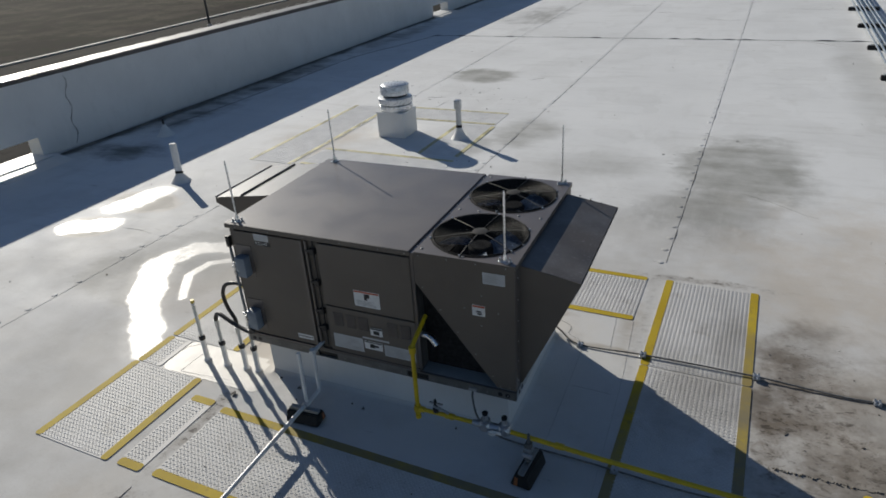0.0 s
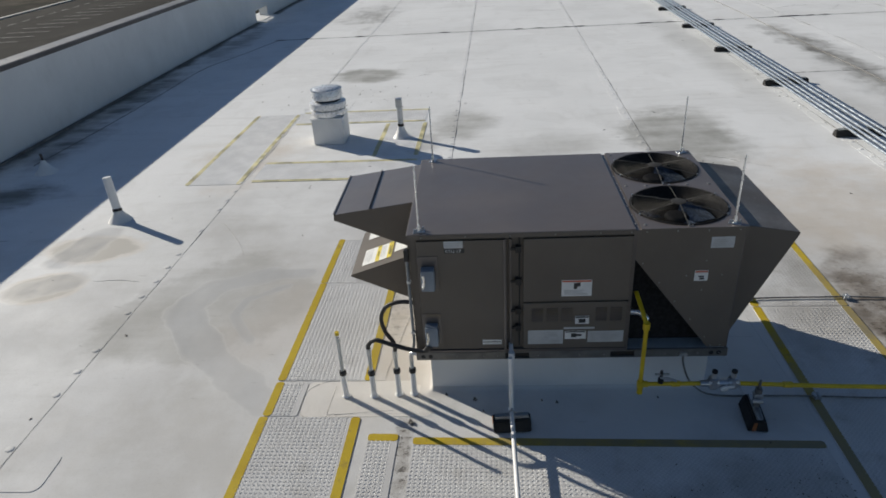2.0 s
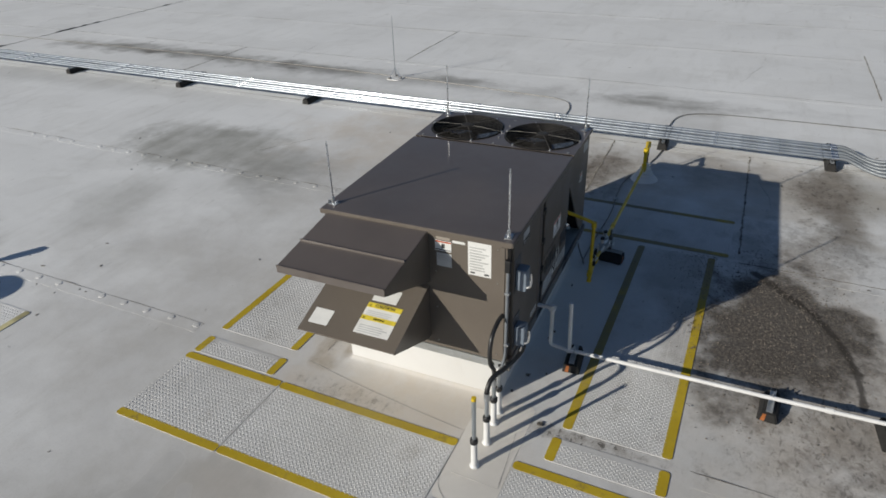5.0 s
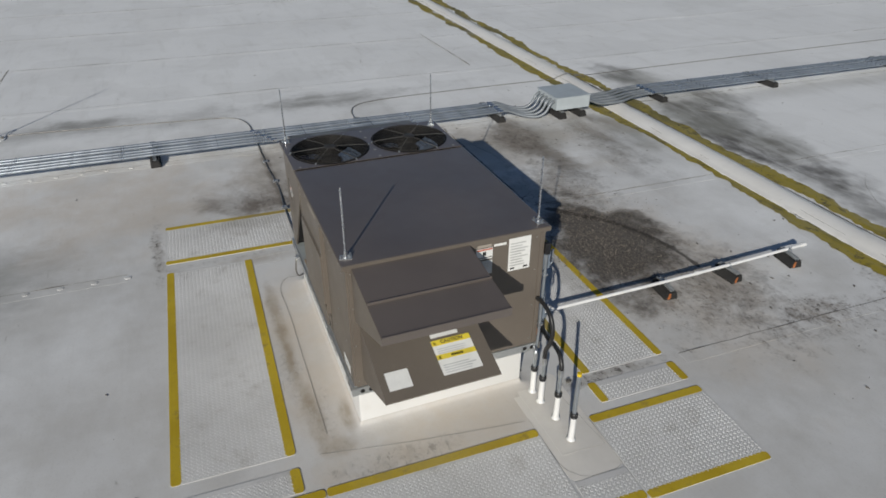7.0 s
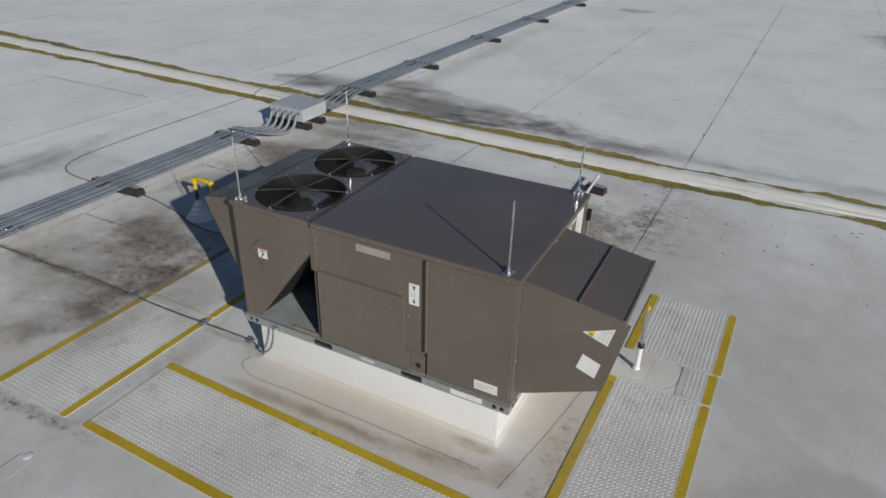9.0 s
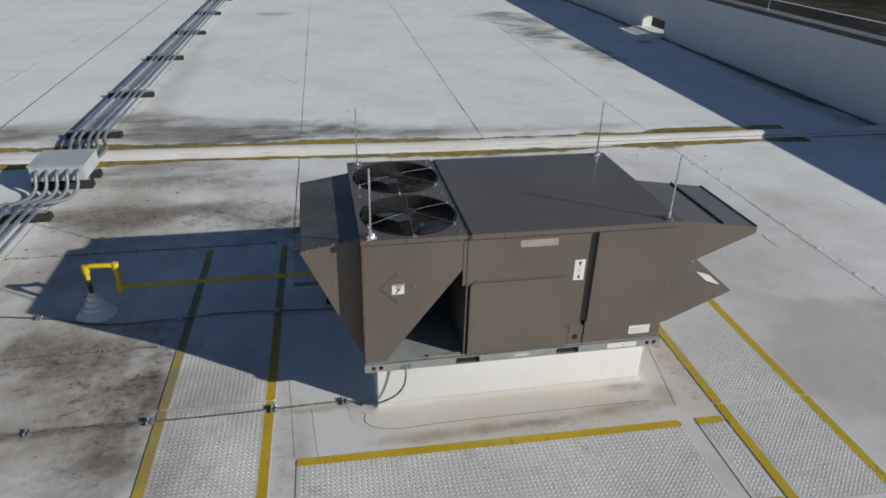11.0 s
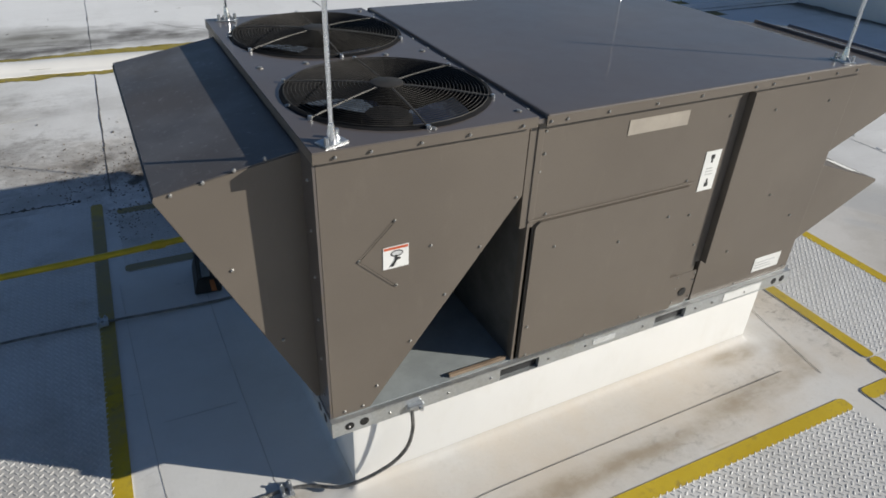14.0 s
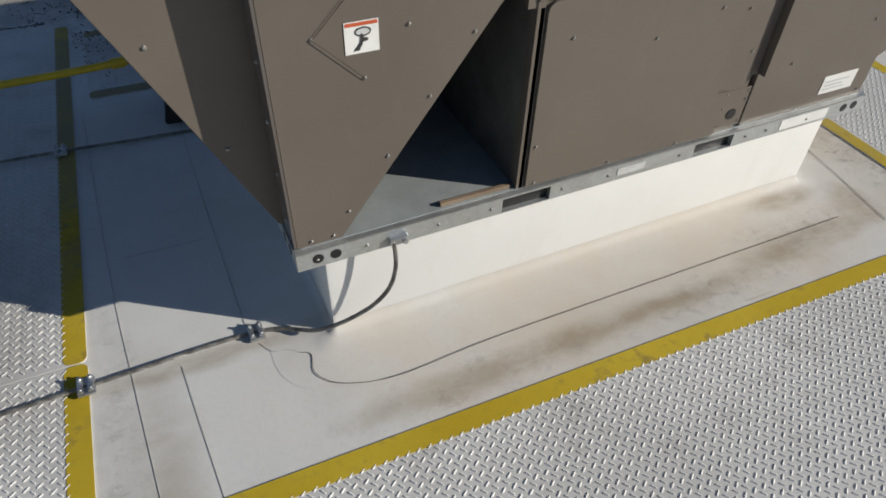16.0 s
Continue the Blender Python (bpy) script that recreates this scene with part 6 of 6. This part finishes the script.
part("elbow", tube(bend([(1.545, 0.06, 0.74), (1.62, 0.04, 0.75), (1.67, 0.03, 0.69)], 0.05), 0.022, 12), ALU, elbow, smooth=True)

# ---- lightning cable over the roof ----
def cable(points, text, clips):
    ob = thing("lightning_cable", points[0], text, "cable")
    rr = random.Random(len(points))
    pts = swing(points, 10)
    pts = [p + Vector((rr.uniform(-0.002, 0.002), rr.uniform(-0.004, 0.004), 0)) if 50 < i < len(pts) - 1 else p for i, p in enumerate(pts)]
    part("core", tube(pts, 0.0045, 8), CABLE, ob, smooth=True)
    near = swing(points[:9], 40)                              # twisted strands where it leaves the unit
    for k in range(6):
        twist, go, last = [], 0.0, near[0]
        for i, q in enumerate(near):
            go += (q - last).length
            d = (near[min(i + 1, len(near) - 1)] - near[max(i - 1, 0)]).normalized()
            side = d.cross(Vector((0.3, 0.2, 1))).normalized()
            w = 2 * math.pi * (go / 0.07 + k / 6)
            twist.append(q + (side * math.cos(w) + d.cross(side) * math.sin(w)) * 0.0048)
            last = q
        part("strand", tube(twist, 0.0026, 5), CABLE, ob, smooth=True)
    part("strand", tube([p + Vector((0.0, 0.002, 0.001)) for p in pts[76:]], 0.006, 6), CABLE, ob, smooth=True)
    part("strand", tube([p + Vector((0.004, 0.009, 0.001)) for p in pts[80:]], 0.004, 5), CABLE, ob, smooth=True)
    for x, y, z in clips:
        c = part("clip", block(x - 0.026, x + 0.026, y - 0.034, y + 0.034, z, z + 0.010, 0.003), STEEL, ob, "zinc cable clip")
        part("clip_bar", block(x - 0.024, x - 0.006, y - 0.03, y + 0.03, z + 0.0105, z + 0.021, 0.004), STEEL, c)
        part("clip_bar", block(x + 0.006, x + 0.024, y - 0.03, y + 0.03, z + 0.0105, z + 0.021, 0.004), STEEL, c)
        for u in (-0.015, 0.015):
            for v in (-0.021, 0.021):
                part("clip_bolt", tube([(x + u, y + v, z + 0.0205), (x + u, y + v, z + 0.029)], 0.006, 6), STEEL, c)
    return ob
cb = cable([(1.972, W + 0.016, 0.405), (1.975, W + 0.028, 0.31), (2.005, W + 0.028, 0.22), (2.08, W + 0.003, 0.13), (2.22, 1.395, 0.045), (2.41, 1.293, 0.012), (2.90, 1.305, 0.02), (3.35, 1.31, 0.02), (3.80, 1.30, 0.02), (4.4, 1.27, 0.009), (5.2, 1.30, 0.009), (6.2, 1.30, 0.009), (6.95, 1.33, 0.009), (7.3, 1.55, 0.009), (7.42, 2.2, 0.009), (7.7, 4.8, 0.009), (7.9, 9.0, 0.009), (8.0, 15.6, 0.009), (8.1, 30, 0.009)], "weathered stranded lightning cable clipped along the roof", [(2.41, 1.293, 0.004), (2.93, 1.305, 0.0135), (3.79, 1.30, 0.0135), (4.6, 1.275, 0.001), (5.3, 1.30, 0.001)])
part("lug", block(1.925, 1.985, W, W + 0.02, 0.392, 0.418, 0.004), STEEL, cb, "zinc ground lug")
part("lug_bolt", tube([(1.94, W + 0.018, 0.405), (1.94, W + 0.032, 0.405)], 0.008, 6), STEEL, cb)
cf = cable([(1.945, -0.012, 0.40), (1.95, -0.03, 0.33), (2.0, -0.06, 0.2), (2.12, -0.05, 0.08), (2.3, -0.01, 0.012), (2.6, -0.015, 0.012), (2.93, -0.035, 0.02), (3.4, -0.06, 0.02), (3.79, -0.04, 0.02), (4.4, -0.05, 0.009), (5.0, -0.24, 0.009), (5.8, -0.36, 0.009), (6.6, -0.30, 0.009), (7.15, -0.45, 0.009), (7.35, -1.0, 0.009), (7.38, -2.5, 0.009), (7.36, -4.2, 0.009), (7.36, -4.44, 0.04), (7.36, -4.66, 0.082), (7.36, -4.90, 0.03), (7.37, -5.1, 0.009), (7.4, -9, 0.009), (7.4, -25, 0.009)], "dark lightning cable on the shaded roof", [(2.95, -0.036, 0.0135), (3.79, -0.04, 0.0135), (5.0, -0.24, 0.001)])
part("lug", block(1.915, 1.975, -0.018, 0.0, 0.392, 0.418, 0.004), STEEL, cf)

# ---- conduit rack ----
CX = (5.765, 5.865, 5.965, 6.10, 6.20)
CZ = 0.142
def drift(y):
    """The rack runs with the parapet, not quite square to the unit."""
    return 0.02 * (y - 3)

rack_ys = [2.70 + 2.95 * k for k in range(0, 13)] + [-0.30, -2.40, -5.45, -7.85, -11.1, -14.4, -17.9, -21.3, -24.8]
def rack_block():
    ob = support(0.80, "rack_support", "long black rubber block under the conduits", 0.095, True, False)
    for x in CX:
        u = x - 6.03
        part("conduit_strap", tube([(u + 0.026 * math.cos(a), 0, CZ - 0.002 + 0.026 * math.sin(a)) for a in (radians(30 * k) for k in range(13))], 0.005, 5), STEEL, ob)
    return ob
rb = rack_block()
rb.matrix_basis = pose(6.03 + drift(rack_ys[0]), rack_ys[0], 0, 0, 0, 2)
for k, y in enumerate(rack_ys[1:]):
    copy_thing(rb, pose(6.03 + drift(y) + 0.02 * math.sin(k * 2.1), y, 0, 0, 0, 3 * math.sin(k * 1.7)))
BX0, BX1, BY0, BY1 = 5.37, 6.01, -3.86, -3.26
for k, x in enumerate(CX):
    ob = thing("electrical_conduit", (x, 20, CZ), "galvanised conduit running over the roof on rubber blocks", "conduit", "conduits on the rack")
    bx = BX0 + 0.07 + 0.12 * k
    part("conduit", tube([(x + drift(y), y, CZ) for y in (38, 20, 9, -2.45)], 0.021, 10), CONDUIT, ob, smooth=True)
    part("conduit", tube([(x + drift(y), y, CZ) for y in (-5.25, -12, -26)], 0.021, 10), CONDUIT, ob, smooth=True)
    xn, xs = x + drift(-2.5), x + drift(-5.3)
    part("flexible_bend", tube(swing([(xn, -2.42, CZ), (xn, -2.56, CZ - 0.005), (xn * 0.6 + bx * 0.4, -2.80, 0.06), (bx + 0.04, BY1 + 0.27, 0.05), (bx, BY1 + 0.15, 0.12), (bx, BY1 + 0.07, 0.25), (bx, BY1 - 0.02, 0.285)], 6), 0.023, 10), FLEXGREY, ob, "grey flexible conduit bend", smooth=True)
    part("flexible_bend", tube(swing([(xs, -5.28, CZ), (xs, -5.14, CZ), (xs * 0.7 + bx * 0.3, -4.85, 0.14), (bx, -4.52, 0.135), (bx, BY0 - 0.28, 0.14), (bx, BY0 - 0.11, 0.2), (bx, BY0 + 0.02, 0.24)], 6), 0.023, 10), FLEXGREY, ob, "grey flexible conduit bend", smooth=True)
    for y in (-2.42, -5.27):
        part("coupling", tube([(x + drift(y), y - 0.04, CZ), (x + drift(y), y + 0.04, CZ)], 0.028, 10), ALU, ob, smooth=True)
    for y in (1.1 + 0.06 * k, 7.2, 13.3):
        part("coupling", tube([(x + drift(y), y - 0.035, CZ), (x + drift(y), y + 0.035, CZ)], 0.025, 10), ALU, ob, smooth=True)
jb = thing("junction_box", ((BX0 + BX1) / 2, (BY0 + BY1) / 2, 0.12), "grey steel junction box on rubber blocks", "junction box")
part("box", block(BX0, BX1, BY0, BY1, 0.145, 0.335, 0.006), BOXGREY, jb)
part("cover", block(BX0 - 0.012, BX1 + 0.012, BY0 - 0.012, BY1 + 0.012, 0.335, 0.347, 0.004), BOXGREY, jb)
for y in (BY0 + 0.12, BY1 - 0.12):
    sb = support(0.72, "rack_support", "black rubber block under the junction box", 0.10, True, False)
    sb.matrix_basis = pose((BX0 + BX1) / 2, y, 0)

# ---- roof fan, vents and boots ----
ex = thing("roof_exhaust_fan", (-1.93, 6.36, 0), "round white spun-metal exhaust fan on a square curb", "exhaust fan")
part("curb", block(-2.18, -1.68, 6.11, 6.61, 0.0, 0.41, 0.02), SKIN, ex, smooth=True)
part("cap_flange", block(-2.19, -1.67, 6.10, 6.62, 0.41, 0.435, 0.008), PVC, ex)
part("wind_band", lathe([(0.25, 0.435), (0.272, 0.445), (0.285, 0.47), (0.28, 0.53), (0.255, 0.545)], -1.93, 6.36, 28), BAND, ex, smooth=True)
part("wind_band", lathe([(0.26, 0.55), (0.288, 0.56), (0.292, 0.60), (0.286, 0.648), (0.25, 0.665)], -1.93, 6.36, 28), BAND, ex, smooth=True)
part("shaft", lathe([(0.20, 0.66), (0.20, 0.72)], -1.93, 6.36, 24), BLACK, ex)
part("motor_cover", lathe([(0.235, 0.70), (0.242, 0.706), (0.242, 0.838), (0.235, 0.848), (0.17, 0.872), (0.05, 0.885)], -1.93, 6.36, 28), BAND, ex, smooth=True)
part("cover_rim", lathe([(0.243, 0.838), (0.247, 0.842), (0.247, 0.850), (0.236, 0.853)], -1.93, 6.36, 28), STEEL, ex, "bright rolled rim", smooth=True)

vp = thing("vent_pipe", (-0.79, 6.36, 0), "grey metal vent pipe with offset cap and white boot", "vent pipe")
part("boot", lathe([(0.15, 0.001), (0.12, 0.03), (0.075, 0.10), (0.055, 0.15), (0.052, 0.19)], -0.79, 6.36, 20), SKIN, vp, smooth=True)
part("pipe", tube([(-0.79, 6.36, 0.15), (-0.79, 6.36, 0.52)], 0.046, 14), STEEL, vp, smooth=True)
part("band", tube([(-0.79, 6.36, 0.19), (-0.79, 6.36, 0.235)], 0.05, 14), BLACK, vp, smooth=True)
part("cap", block(-0.845, -0.745, 6.31, 6.41, 0.50, 0.645, 0.012), STEEL, vp, smooth=True)

vs = thing("vent_stack", (-4.12, 3.47, 0), "white plastic vent stack leaning slightly in its boot", "vent pipe")
part("boot", lathe([(0.15, 0.001), (0.13, 0.02), (0.09, 0.075), (0.062, 0.11), (0.058, 0.13)], -4.12, 3.47, 20), SKIN, vs, smooth=True)
part("band", tube([(-4.12, 3.47, 0.125), (-4.125, 3.48, 0.16)], 0.058, 14), BLACK, vs, smooth=True)
part("pipe", tube([(-4.12, 3.47, 0.10), (-4.16, 3.52, 0.57)], 0.052, 16), PVC, vs, smooth=True)
bt = thing("anchor_boot", (-6.2, 5.3, 0), "small white cone boot with a dark stub beside the parapet", "pipe boot")
part("boot", lathe([(0.17, 0.001), (0.12, 0.04), (0.05, 0.15), (0.028, 0.20)], -6.2, 5.3, 18), SKIN, bt, smooth=True)
part("stub", tube([(-6.2, 5.3, 0.19), (-6.2, 5.3, 0.30)], 0.02, 10), RUST, bt)
rr = thing("roof_lightning_rod", (7.62, 4.90, 0), "thin metal lightning rod on a flat white foot beside the cable", "lightning rod")
part("foot", slab(rounded(7.47, 7.78, 4.74, 5.05, 0.09, 0.001), 0.012, axis='z'), SKIN, rr, "flat white glued foot")
for a in (20, 140, 260):
    part("leg", tube([(7.62 + 0.13 * math.cos(radians(a)), 4.90 + 0.13 * math.sin(radians(a)), 0.012), (7.62, 4.90, 0.20)], 0.006, 6), STEEL, rr)
    part("clamp_plate", block(7.59 + 0.12 * math.cos(radians(a)), 7.65 + 0.12 * math.cos(radians(a)), 4.88 + 0.12 * math.sin(radians(a)), 4.92 + 0.12 * math.sin(radians(a)), 0.0125, 0.03, 0.004), BEAD, rr)
part("rod", tube([(7.62, 4.90, 0.012), (7.60, 4.89, 0.75), (7.585, 4.88, 1.16)], [0.009, 0.009, 0.005], 8), STEEL, rr)
